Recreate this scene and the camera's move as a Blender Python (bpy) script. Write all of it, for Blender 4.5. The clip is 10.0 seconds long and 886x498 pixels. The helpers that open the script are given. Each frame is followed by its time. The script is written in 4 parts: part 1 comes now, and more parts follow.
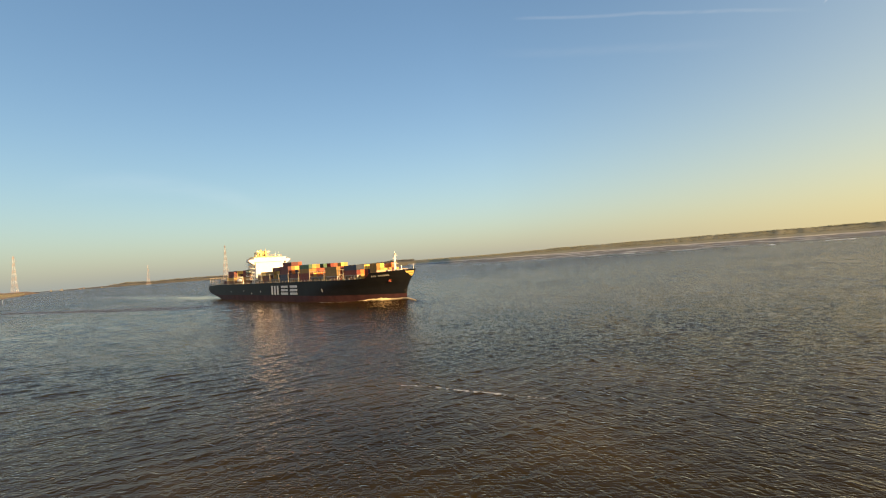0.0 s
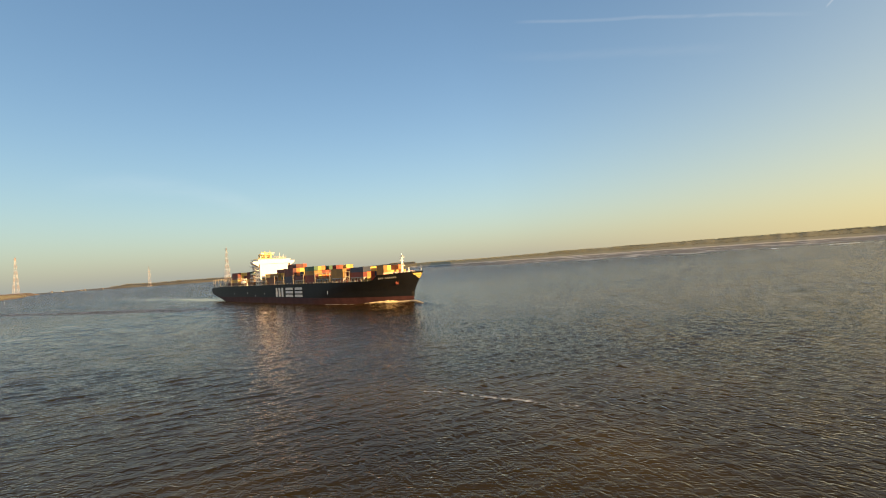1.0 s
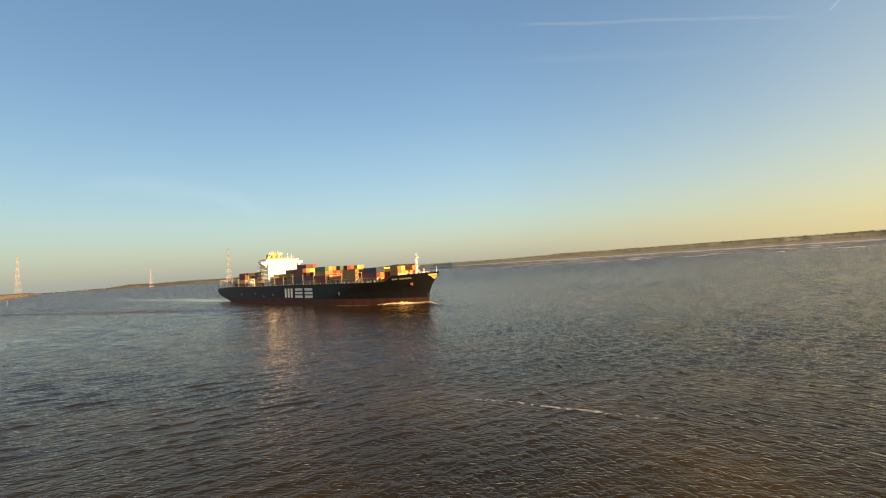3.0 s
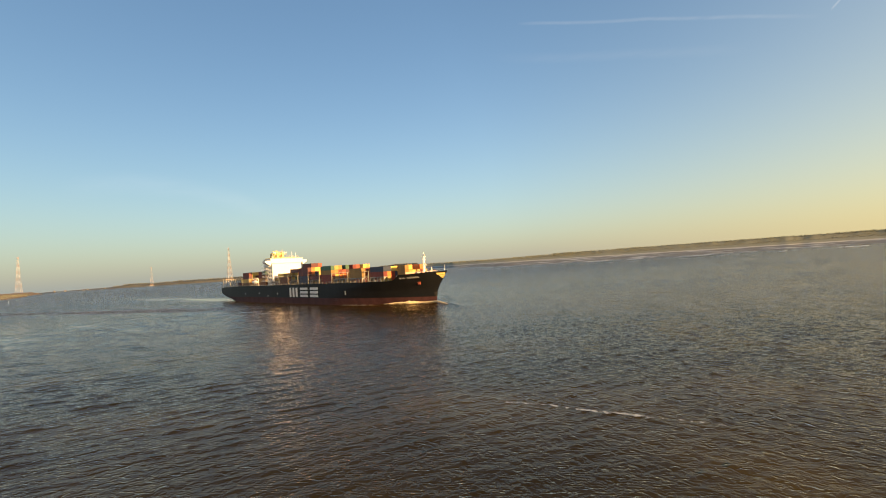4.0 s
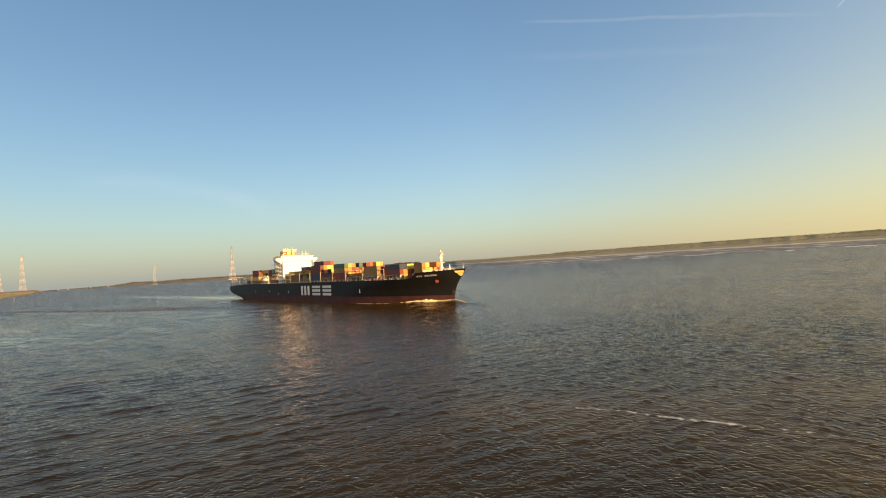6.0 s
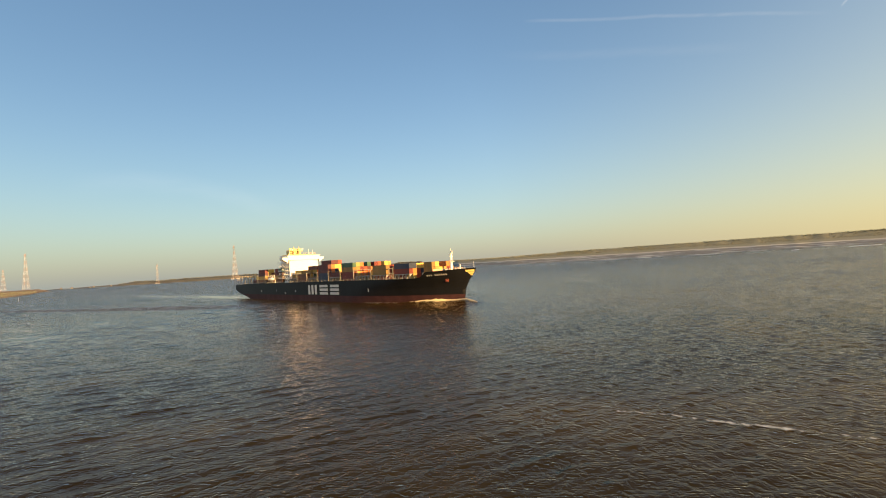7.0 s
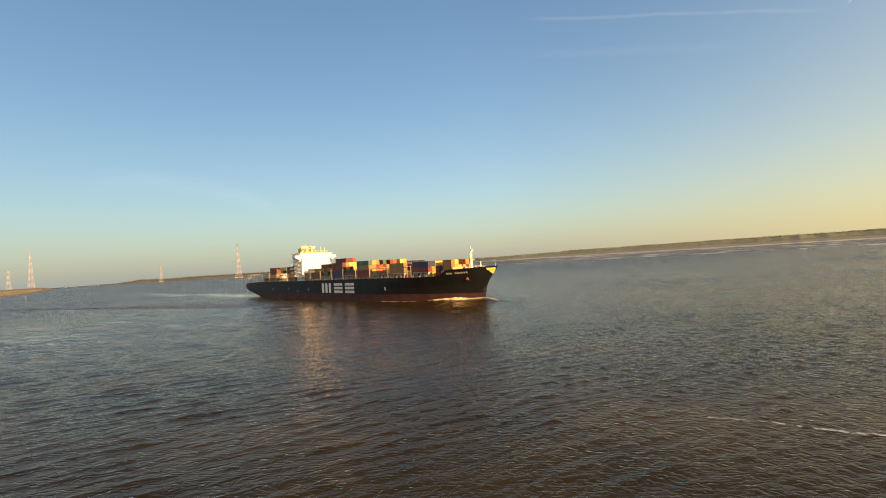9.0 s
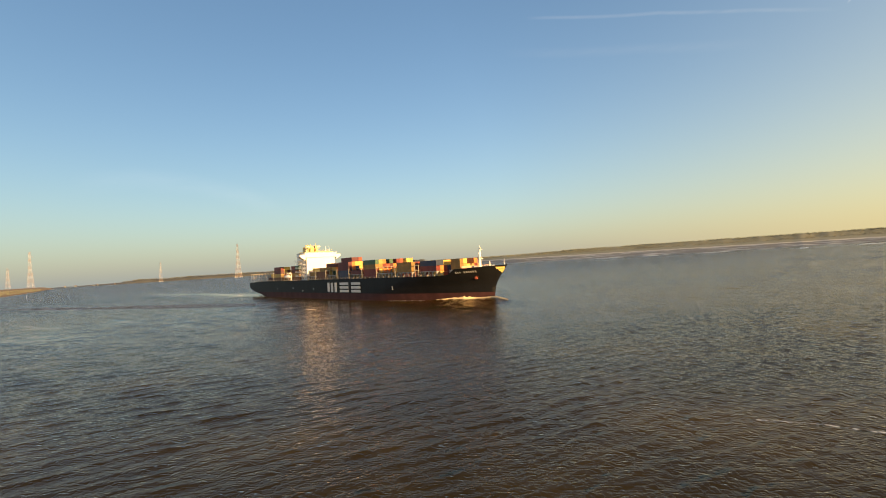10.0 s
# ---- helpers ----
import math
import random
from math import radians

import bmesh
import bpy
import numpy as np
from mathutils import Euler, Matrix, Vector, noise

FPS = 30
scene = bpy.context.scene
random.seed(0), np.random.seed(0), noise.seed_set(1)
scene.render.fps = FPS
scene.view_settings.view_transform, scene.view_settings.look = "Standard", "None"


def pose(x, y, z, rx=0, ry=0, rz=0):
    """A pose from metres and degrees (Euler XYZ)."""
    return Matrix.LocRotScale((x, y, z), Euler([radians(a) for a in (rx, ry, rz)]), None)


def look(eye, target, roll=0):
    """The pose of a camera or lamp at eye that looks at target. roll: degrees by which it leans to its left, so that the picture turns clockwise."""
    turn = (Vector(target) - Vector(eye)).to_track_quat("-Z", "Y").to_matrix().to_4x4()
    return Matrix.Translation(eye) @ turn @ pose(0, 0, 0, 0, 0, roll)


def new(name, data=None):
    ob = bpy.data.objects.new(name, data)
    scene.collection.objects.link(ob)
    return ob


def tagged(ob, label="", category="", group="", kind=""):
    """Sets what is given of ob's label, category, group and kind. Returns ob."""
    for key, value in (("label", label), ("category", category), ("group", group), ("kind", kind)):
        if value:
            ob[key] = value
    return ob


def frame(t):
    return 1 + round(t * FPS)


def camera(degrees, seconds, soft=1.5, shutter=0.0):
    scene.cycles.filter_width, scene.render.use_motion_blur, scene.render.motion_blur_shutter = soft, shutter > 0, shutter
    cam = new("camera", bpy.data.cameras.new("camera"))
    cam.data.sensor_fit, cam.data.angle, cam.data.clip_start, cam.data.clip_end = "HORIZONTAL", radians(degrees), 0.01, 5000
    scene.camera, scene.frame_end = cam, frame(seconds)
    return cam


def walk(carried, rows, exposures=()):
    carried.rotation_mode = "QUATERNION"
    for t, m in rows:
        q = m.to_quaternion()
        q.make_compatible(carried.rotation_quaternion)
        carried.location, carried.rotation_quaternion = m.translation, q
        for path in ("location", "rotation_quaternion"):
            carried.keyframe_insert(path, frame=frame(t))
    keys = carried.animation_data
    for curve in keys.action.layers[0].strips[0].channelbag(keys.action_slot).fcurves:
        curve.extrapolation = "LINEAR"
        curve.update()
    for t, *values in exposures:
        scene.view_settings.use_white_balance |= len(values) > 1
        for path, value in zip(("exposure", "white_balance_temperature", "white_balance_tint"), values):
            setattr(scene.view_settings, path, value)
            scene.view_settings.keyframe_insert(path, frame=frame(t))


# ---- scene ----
# World axes: x runs along the ship towards its bow, y to its port side, z up from the water.

# ---------- camera ----------
cam = camera(88.84, 10.0, soft=1.0)
walk(cam, [
    (0.0, pose(304.56, -148.71, 19.15, 91.521, 4.102, 45.633)),
    (0.5, pose(302.32, -149.00, 19.11, 91.702, 3.979, 45.648)),
    (1.0, pose(300.08, -149.33, 19.07, 91.890, 3.899, 45.743)),
    (1.5, pose(297.84, -149.70, 19.03, 92.007, 3.804, 45.782)),
    (2.0, pose(295.62, -150.10, 19.00, 92.064, 3.739, 45.807)),
    (2.5, pose(293.40, -150.55, 18.98, 92.165, 3.633, 45.826)),
    (4.0, pose(286.80, -152.11, 18.92, 92.079, 3.624, 45.879)),
    (4.5, pose(284.61, -152.71, 18.91, 92.041, 3.586, 45.887)),
    (5.0, pose(282.43, -153.35, 18.91, 92.015, 3.576, 45.935)),
    (5.5, pose(280.26, -154.03, 18.91, 91.989, 3.526, 45.998)),
    (7.0, pose(273.79, -156.29, 18.93, 91.900, 3.475, 46.299)),
    (7.5, pose(271.65, -157.12, 18.95, 91.890, 3.439, 46.396)),
    (8.0, pose(269.52, -157.99, 18.97, 91.836, 3.397, 46.457)),
    (8.5, pose(267.39, -158.90, 18.99, 91.825, 3.383, 46.529)),
    (9.0, pose(265.27, -159.85, 19.02, 91.769, 3.417, 46.574)),
    (9.5, pose(263.16, -160.83, 19.05, 91.759, 3.369, 46.554)),
    (10.0, pose(261.06, -161.86, 19.09, 91.691, 3.460, 46.501)),
], exposures=[(0.0, 1.35), (10.0, 1.35)])

# ---------- world and sun ----------
HAZE_MOST = 0.96
HAZE_COOL, HAZE_MID, HAZE_WARM = (2.0, 2.12, 1.92), (2.36, 2.27, 1.82), (3.95, 3.25, 1.68)
SUN_AZ, SUN_EL = -1.0, 10.0
world = bpy.data.worlds.new("sky")
scene.world = world
world.use_nodes = True
wt = world.node_tree
wt.nodes.clear()
sky = wt.nodes.new("ShaderNodeTexSky")
sky.sky_type, sky.sun_disc = "NISHITA", False
sky.sun_elevation, sky.sun_rotation = radians(SUN_EL), radians(90.0 - SUN_AZ)
sky.air_density, sky.dust_density, sky.ozone_density = 1.1, 0.3, 2.35
bg = wt.nodes.new("ShaderNodeBackground")
bg.inputs["Strength"].default_value = 0.075
wo = wt.nodes.new("ShaderNodeOutputWorld")


def wnode(kind, op=None, *values):
    n = wt.nodes.new(kind)
    if op:
        n.operation = op
    for k, v in enumerate(values):
        if isinstance(v, (int, float)):
            n.inputs[k].default_value = v
        elif v is not None:
            wt.links.new(v, n.inputs[k])
    return n


# low haze over the river: warm towards the sun, pale and cool away from it
ray_ = wnode("ShaderNodeTexCoord").outputs["Generated"]
axes = wnode("ShaderNodeSeparateXYZ", None, ray_)
up_ = wnode("ShaderNodeMath", "MAXIMUM", axes.outputs["Z"], 0.0).outputs[0]
side_ = wnode("ShaderNodeMath", "MULTIPLY_ADD", axes.outputs["X"], 0.5, 0.5).outputs[0]
fall_ = wnode("ShaderNodeMath", "MULTIPLY_ADD", side_, 10.2, -9.6).outputs[0]
thick = wnode("ShaderNodeMath", "EXPONENT", wnode("ShaderNodeMath", "MULTIPLY", up_, fall_).outputs[0]).outputs[0]
thick = wnode("ShaderNodeMath", "MULTIPLY", thick, HAZE_MOST).outputs[0]
tone = wt.nodes.new("ShaderNodeValToRGB")
tone.color_ramp.elements.new(0.5)
for el_, (p_, c_) in zip(tone.color_ramp.elements, ((0.03, HAZE_COOL), (0.22, HAZE_MID), (0.5, HAZE_WARM))):
    el_.position, el_.color = p_, (*[v / 8 for v in c_], 1)
wt.links.new(side_, tone.inputs[0])
glow = wt.nodes.new("ShaderNodeVectorMath")
glow.operation = "SCALE"
wt.links.new(tone.outputs[0], glow.inputs[0])
glow.inputs["Scale"].default_value = 8.0
mixer = wt.nodes.new("ShaderNodeMix")
mixer.data_type = "RGBA"
wt.links.new(thick, mixer.inputs[0])
bright = wt.nodes.new("ShaderNodeVectorMath")
bright.operation = "SCALE"
wt.links.new(sky.outputs[0], bright.inputs[0])
clear = wnode("ShaderNodeMath", "MINIMUM", wnode("ShaderNodeMath", "MULTIPLY_ADD", side_, 2.0, 0.72).outputs[0],
              wnode("ShaderNodeMath", "MULTIPLY_ADD", side_, 0.95, 0.92).outputs[0])
wt.links.new(clear.outputs[0], bright.inputs["Scale"])
wt.links.new(bright.outputs[0], mixer.inputs[6])
wt.links.new(glow.outputs[0], mixer.inputs[7])
wt.links.new(mixer.outputs[2], bg.inputs["Color"])
wt.links.new(bg.outputs[0], wo.inputs["Surface"])

sun_dir = Vector((math.cos(radians(SUN_AZ)) * math.cos(radians(SUN_EL)),
                  math.sin(radians(SUN_AZ)) * math.cos(radians(SUN_EL)), math.sin(radians(SUN_EL))))
sun = new("sun", bpy.data.lights.new("sun", "SUN"))
sun.data.energy, sun.data.angle, sun.data.color = 5.0, radians(0.53), (1.0, 0.59, 0.24)
sun.matrix_world = look(sun_dir * 500, (0, 0, 0))

# ---------- materials ----------


class Nodes:
    def __init__(self, name):
        self.mat = bpy.data.materials.new(name)
        self.mat.use_nodes = True
        self.t = self.mat.node_tree
        self.b = self.t.nodes["Principled BSDF"]

    def add(self, kind, **props):
        n = self.t.nodes.new(kind)
        for k, v in props.items():
            n.inputs[k].default_value = v
        return n

    def link(self, a, b):
        self.t.links.new(a, b)

    def coords(self, scale=(1, 1, 1), turn=0.0, kind="Object"):
        c = self.add("ShaderNodeTexCoord")
        m = self.add("ShaderNodeMapping")
        m.inputs["Scale"].default_value = scale
        m.inputs["Rotation"].default_value = (0, 0, radians(turn))
        self.link(c.outputs[kind], m.inputs["Vector"])
        return m.outputs[0]

    def noise(self, vec, scale, detail=3.0, rough=0.5):
        n = self.add("ShaderNodeTexNoise", Scale=scale, Detail=detail, Roughness=rough)
        self.link(vec, n.inputs["Vector"])
        return n.outputs["Fac"]

    def ramp(self, fac, stops):
        r = self.add("ShaderNodeValToRGB")
        e = r.color_ramp.elements
        while len(e) < len(stops):
            e.new(0.5)
        for el, (p, c) in zip(e, stops):
            el.position, el.color = p, (*c, 1) if len(c) == 3 else c
        self.link(fac, r.inputs[0])
        return r.outputs[0]

    def math(self, op, a, b):
        m = self.add("ShaderNodeMath")
        m.operation = op
        for i, v in enumerate((a, b)):
            if isinstance(v, (int, float)):
                m.inputs[i].default_value = v
            else:
                self.link(v, m.inputs[i])
        return m.outputs[0]


def painted(name, colour, rough=0.5, metal=0.0, wear=0.25, scale=0.6, streak=1.0, bump=0.0, rust=None, gloss=0.5):
    """Paint with blotches at two scales and, where asked, rust that runs down."""
    n = Nodes(name)
    n.b.inputs["Roughness"].default_value, n.b.inputs["Metallic"].default_value = rough, metal
    n.b.inputs["Specular IOR Level"].default_value = gloss
    big = n.noise(n.coords((1, 1, 0.35 / streak)), scale, 4)
    fine = n.noise(n.coords(), scale * 9, 3)
    mix = n.math("ADD", n.math("MULTIPLY", big, 0.65), n.math("MULTIPLY", fine, 0.35))
    lo = tuple(c * (1 - wear) for c in colour)
    hi = tuple(min(1, c * (1 + wear)) for c in colour)
    stops = [(0.3, lo), (0.55, colour), (0.75, hi)]
    if rust:
        stops = [(0.22, rust), (0.34, lo), (0.55, colour), (0.75, hi)]
    n.link(n.ramp(mix, stops), n.b.inputs["Base Color"])
    if bump:
        bp = n.add("ShaderNodeBump", Strength=bump, Distance=0.05)
        n.link(fine, bp.inputs["Height"])
        n.link(bp.outputs[0], n.b.inputs["Normal"])
    return n.mat


WATER_ROUGH = 0.13
WATER_IOR = 1.21
# size along and across the crests, way the crests run, height, and the side of the river that each family of small waves belongs to
WAVELETS = [(1.9, 0.7, -10.0, 0.26, 1), (3.0, 0.7, 78.0, 0.13, -1), (1.0, 0.36, 40.0, 0.13, 0), (0.8, 0.3, -50.0, 0.07, 0), (0.45, 0.16, 8.0, 0.024, 0)]


def water_material():
    n = Nodes("silty_river_water")
    n.t.nodes.remove(n.b)
    # the silt scatters light from below the surface, evenly; the surface itself only mirrors
    silty, mirror = n.add("ShaderNodeBsdfDiffuse"), n.add("ShaderNodeBsdfAnisotropic")
    mirror.inputs["Color"].default_value = (1.0, 0.92, 0.885, 1)
    flat = n.add("ShaderNodeCombineXYZ")
    flat.inputs["Z"].default_value = 1.0
    n.link(flat.outputs[0], silty.inputs["Normal"])
    edge = n.add("ShaderNodeFresnel", IOR=WATER_IOR)
    both = n.add("ShaderNodeMixShader")
    n.link(edge.outputs[0], both.inputs[0])
    n.link(silty.outputs[0], both.inputs[1])
    n.link(mirror.outputs[0], both.inputs[2])
    n.link(both.outputs[0], n.t.nodes["Material Output"].inputs["Surface"])
    silt = n.noise(n.coords((1, 1, 1)), 0.035, 5, 0.62)
    n.link(n.ramp(silt, [(0.35, (0.029, 0.0198, 0.0044)), (0.5, (0.038, 0.0252, 0.0047)), (0.68, (0.064, 0.0405, 0.0054))]),
           silty.inputs["Color"])
    # slopes of the small wind waves, calmer where the sheet says so
    calm = n.add("ShaderNodeAttribute")
    calm.attribute_name = "calm"
    n.link(n.math("SUBTRACT", WATER_ROUGH, n.math("MULTIPLY", calm.outputs["Fac"], WATER_ROUGH * 0.75)), mirror.inputs["Roughness"])
    patch = n.math("ADD", 0.8, n.math("MULTIPLY", n.noise(n.coords((0.012, 0.03, 1), -46.0), 1.0, 3, 0.6), 0.4))
    gust = n.math("ADD", 0.55, n.math("MULTIPLY", n.noise(n.coords((0.11, 0.26, 1), -30.0), 1.0, 3, 0.65), 1.0))
    patch = n.math("MULTIPLY", patch, gust)
    cats = n.math("ADD", 0.6, n.math("MULTIPLY", n.noise(n.coords((0.30, 0.45, 1), -15.0), 1.0, 2, 0.6), 0.85))
    patch = n.math("MULTIPLY", patch, cats)
    gain = n.math("MULTIPLY", n.math("SUBTRACT", 1.0, calm.outputs["Fac"]), patch)
    place = n.add("ShaderNodeTexCoord").outputs["Object"]
    step = 0.06
    axis = n.add("ShaderNodeSeparateXYZ")
    n.link(place, axis.inputs[0])
    lean = n.math("ADD", n.math("MULTIPLY", axis.outputs["X"], 0.0069), n.math("MULTIPLY", axis.outputs["Y"], 0.0072))
    lean = n.math("MINIMUM", 1.0, n.math("MAXIMUM", 0.0, n.math("SUBTRACT", lean, 0.433)))
    back = n.math("SUBTRACT", 1.0, lean)
    # long wind lanes on the open river
    lane = n.add("ShaderNodeMapping")
    lane.vector_type = "TEXTURE"
    lane.inputs["Scale"].default_value = (60, 4, 1)
    lane.inputs["Rotation"].default_value = (0, 0, radians(122))
    n.link(place, lane.inputs["Vector"])
    lanes = n.math("ADD", 0.7, n.math("MULTIPLY", n.noise(lane.outputs[0], 1.0, 3, 0.7), 0.6))
    gain = n.math("MULTIPLY", gain, lanes)
    # small gusts that roughen the open water in spots
    spots = n.math("MAXIMUM", 0.25, n.math("ADD", 0.05, n.math("MULTIPLY", n.noise(n.coords((1, 1, 1), 20.0), 0.08, 6, 0.8), 1.75)))
    gain = n.math("MULTIPLY", gain, spots)

    def height(shift):
        moved = n.add("ShaderNodeVectorMath")
        moved.operation = "ADD"
        n.link(place, moved.inputs[0])
        moved.inputs[1].default_value = shift
        total = None
        for along, across, turn, amp, side in WAVELETS:
            m = n.add("ShaderNodeMapping")
            m.vector_type = "TEXTURE"
            m.inputs["Scale"].default_value = (along, across, 1)
            m.inputs["Rotation"].default_value = (0, 0, radians(turn))
            n.link(moved.outputs[0], m.inputs["Vector"])
            f = n.noise(m.outputs[0], 1.0, 1.5, 0.5)
            crest = n.math("SUBTRACT", 1.0, n.math("ABSOLUTE", n.math("SUBTRACT", n.math("MULTIPLY", f, 2.0), 1.0), 0.0))
            part_ = n.math("MULTIPLY", n.math("ADD", f, n.math("MULTIPLY", crest, 0.45)), amp)
            if side:
                part_ = n.math("MULTIPLY", part_, lean if side > 0 else back)
            total = part_ if total is None else n.math("ADD", total, part_)
        return total

    here, east, north = height((0, 0, 0)), height((step, 0, 0)), height((0, step, 0))
    tilt = n.add("ShaderNodeCombineXYZ")
    for k, there in enumerate((east, north)):
        n.link(n.math("MULTIPLY", n.math("MULTIPLY", n.math("SUBTRACT", here, there), 1.0 / step), gain), tilt.inputs[k])
    geo = n.add("ShaderNodeNewGeometry")
    total = n.add("ShaderNodeVectorMath")
    total.operation = "ADD"
    n.link(geo.outputs["Normal"], total.inputs[0])
    n.link(tilt.outputs[0], total.inputs[1])
    unit = n.add("ShaderNodeVectorMath")
    unit.operation = "NORMALIZE"
    n.link(total.outputs[0], unit.inputs[0])
    n.link(unit.outputs[0], mirror.inputs["Normal"])
    n.link(unit.outputs[0], edge.inputs["Normal"])
    return n.mat


def foam_material(name, cover, scale, colour=(0.75, 0.74, 0.70), rough=0.8, stretch=(1, 1, 1), edged=0.5):
    """Broken foam: opaque flecks on clear gaps."""
    n = Nodes(name)
    n.b.inputs["Roughness"].default_value = rough
    n.b.inputs["Base Color"].default_value = (*colour, 1)
    uv = n.add("ShaderNodeTexCoord")
    sep = n.add("ShaderNodeSeparateXYZ")
    n.link(uv.outputs["UV"], sep.inputs[0])
    edge = n.math("MULTIPLY", sep.outputs["Y"], n.math("SUBTRACT", 1.0, sep.outputs["Y"]))
    ends = n.math("MULTIPLY", sep.outputs["X"], n.math("SUBTRACT", 1.0, sep.outputs["X"]))
    edge = n.math("MULTIPLY", n.math("MULTIPLY", edge, 4.0), n.math("MINIMUM", n.math("MULTIPLY", ends, 12.0), 1.0))
    fac = n.math("ADD", n.noise(n.coords(stretch), scale, 5, 0.65), n.math("MULTIPLY", edge, edged))
    mask = n.ramp(fac, [(1.0 - cover, (0, 0, 0)), (min(0.99, 1.18 - cover), (1, 1, 1))])
    n.link(mask, n.b.inputs["Alpha"])
    return n.mat


def land_material(name, a, b, c, scale):
    n = Nodes(name)
    n.b.inputs["Roughness"].default_value = 0.95
    big = n.noise(n.coords(), scale, 5, 0.6)
    n.link(n.ramp(big, [(0.32, a), (0.5, b), (0.68, c)]), n.b.inputs["Base Color"])
    return n.mat


def random_material(name, stops, rough=0.9, island=False):
    """One hue out of a set for each object, or for each loose piece of a joined mesh."""
    n = Nodes(name)
    n.b.inputs["Roughness"].default_value = rough
    if island:
        src = n.add("ShaderNodeNewGeometry").outputs["Random Per Island"]
    else:
        src = n.add("ShaderNodeObjectInfo").outputs["Random"]
    n.link(n.ramp(src, stops), n.b.inputs["Base Color"])
    return n.mat


def glowing_vapour_material(name, strength, cover):
    n = Nodes(name)
    t = n.t
    t.nodes.remove(n.b)
    uv = n.add("ShaderNodeTexCoord")
    sep = n.add("ShaderNodeSeparateXYZ")
    n.link(uv.outputs["UV"], sep.inputs[0])
    v = n.math("MULTIPLY", n.math("MULTIPLY", sep.outputs["Y"], n.math("SUBTRACT", 1.0, sep.outputs["Y"])), 4.0)
    u = n.math("MINIMUM", n.math("MULTIPLY", n.math("MULTIPLY", sep.outputs["X"], n.math("SUBTRACT", 1.0, sep.outputs["X"])), 6.0), 1.0)
    nz = n.noise(n.coords((0.004, 0.004, 0.02)), 1.0, 4, 0.6)
    a = n.math("MULTIPLY", n.math("MULTIPLY", n.math("POWER", v, 2.0), u), n.math("MULTIPLY", nz, cover))
    # the vapour gives off its own light where sunlight would brighten it
    em = n.add("ShaderNodeEmission", Color=(1.0, 0.93, 0.86, 1), Strength=strength)
    tr = n.add("ShaderNodeBsdfTransparent")
    mx = n.add("ShaderNodeMixShader")
    n.link(a, mx.inputs[0])
    n.link(tr.outputs[0], mx.inputs[1])
    n.link(em.outputs[0], mx.inputs[2])
    n.link(mx.outputs[0], t.nodes["Material Output"].inputs["Surface"])
    return n.mat


WATER = water_material()
HULL = painted("black_hull_paint", (0.011, 0.012, 0.014), 0.5, wear=0.35, scale=0.12, streak=3, bump=0.1, gloss=0.2)
BOOT = painted("red_antifouling", (0.070, 0.030, 0.030), 0.7, wear=0.4, scale=0.2, streak=2, gloss=0.2)
WHITE = painted("white_ship_paint", (0.80, 0.79, 0.76), 0.45, wear=0.05, scale=0.25)
GREY = painted("grey_deck_steel", (0.42, 0.41, 0.38), 0.6, wear=0.3, scale=0.5)
DECK = painted("oxide_red_deck", (0.16, 0.055, 0.035), 0.8, wear=0.3, scale=0.4)
BUFF = painted("buff_funnel_paint", (0.72, 0.52, 0.20), 0.5, wear=0.1, scale=0.3)
YELLOW = painted("yellow_emblem_paint", (0.80, 0.62, 0.20), 0.5, wear=0.1, scale=0.5)
LETTER = painted("white_letter_paint", (0.62, 0.62, 0.60), 0.5, wear=0.12, scale=0.4, streak=2)
NAME_PAINT = painted("dull_white_name_paint", (0.34, 0.34, 0.33), 0.6, wear=0.2, scale=0.8)
RUST = painted("rusty_anchor_iron", (0.28, 0.07, 0.04), 0.7, wear=0.3, scale=1.5)
PEACH = painted("pale_red_primer", (0.62, 0.36, 0.25), 0.6, wear=0.12, scale=0.4)
FRAME = painted("weathered_cream_frame_paint", (0.30, 0.28, 0.24), 0.7, wear=0.3, scale=0.6)
GLASS = painted("dark_window_glass", (0.02, 0.025, 0.03), 0.08, wear=0.1, scale=1.0)

# ---------- mesh helpers ----------


def mesh_of(name, bm, material):
    bmesh.ops.recalc_face_normals(bm, faces=bm.faces[:])
    me = bpy.data.meshes.new(name)
    bm.to_mesh(me)
    bm.free()
    for m in (material if isinstance(material, (list, tuple)) else (material,)):
        me.materials.append(m)
    return me


def part(name, bm, material, parent=None, label="", at=None):
    ob = new(name, mesh_of(name, bm, material))
    if parent is not None:
        ob.parent = parent
    if at is not None:
        ob.matrix_basis = at
    return tagged(ob, label)


def share(name, me, parent, at):
    ob = new(name, me)
    ob.parent = parent
    ob.matrix_basis = at
    return ob


def box(bm, x0, x1, y0, y1, z0, z1, bevel=0.0):
    vs = [bm.verts.new(p) for p in ((x0, y0, z0), (x1, y0, z0), (x1, y1, z0), (x0, y1, z0),
                                    (x0, y0, z1), (x1, y0, z1), (x1, y1, z1), (x0, y1, z1))]
    fs = [bm.faces.new([vs[i] for i in q]) for q in ((3, 2, 1, 0), (4, 5, 6, 7), (0, 1, 5, 4), (1, 2, 6, 5), (2, 3, 7, 6), (3, 0, 4, 7))]
    if bevel:
        es = list({e for f in fs for e in f.edges})
        bmesh.ops.bevel(bm, geom=es, offset=bevel, segments=2, affect="EDGES", profile=0.7)
    return fs


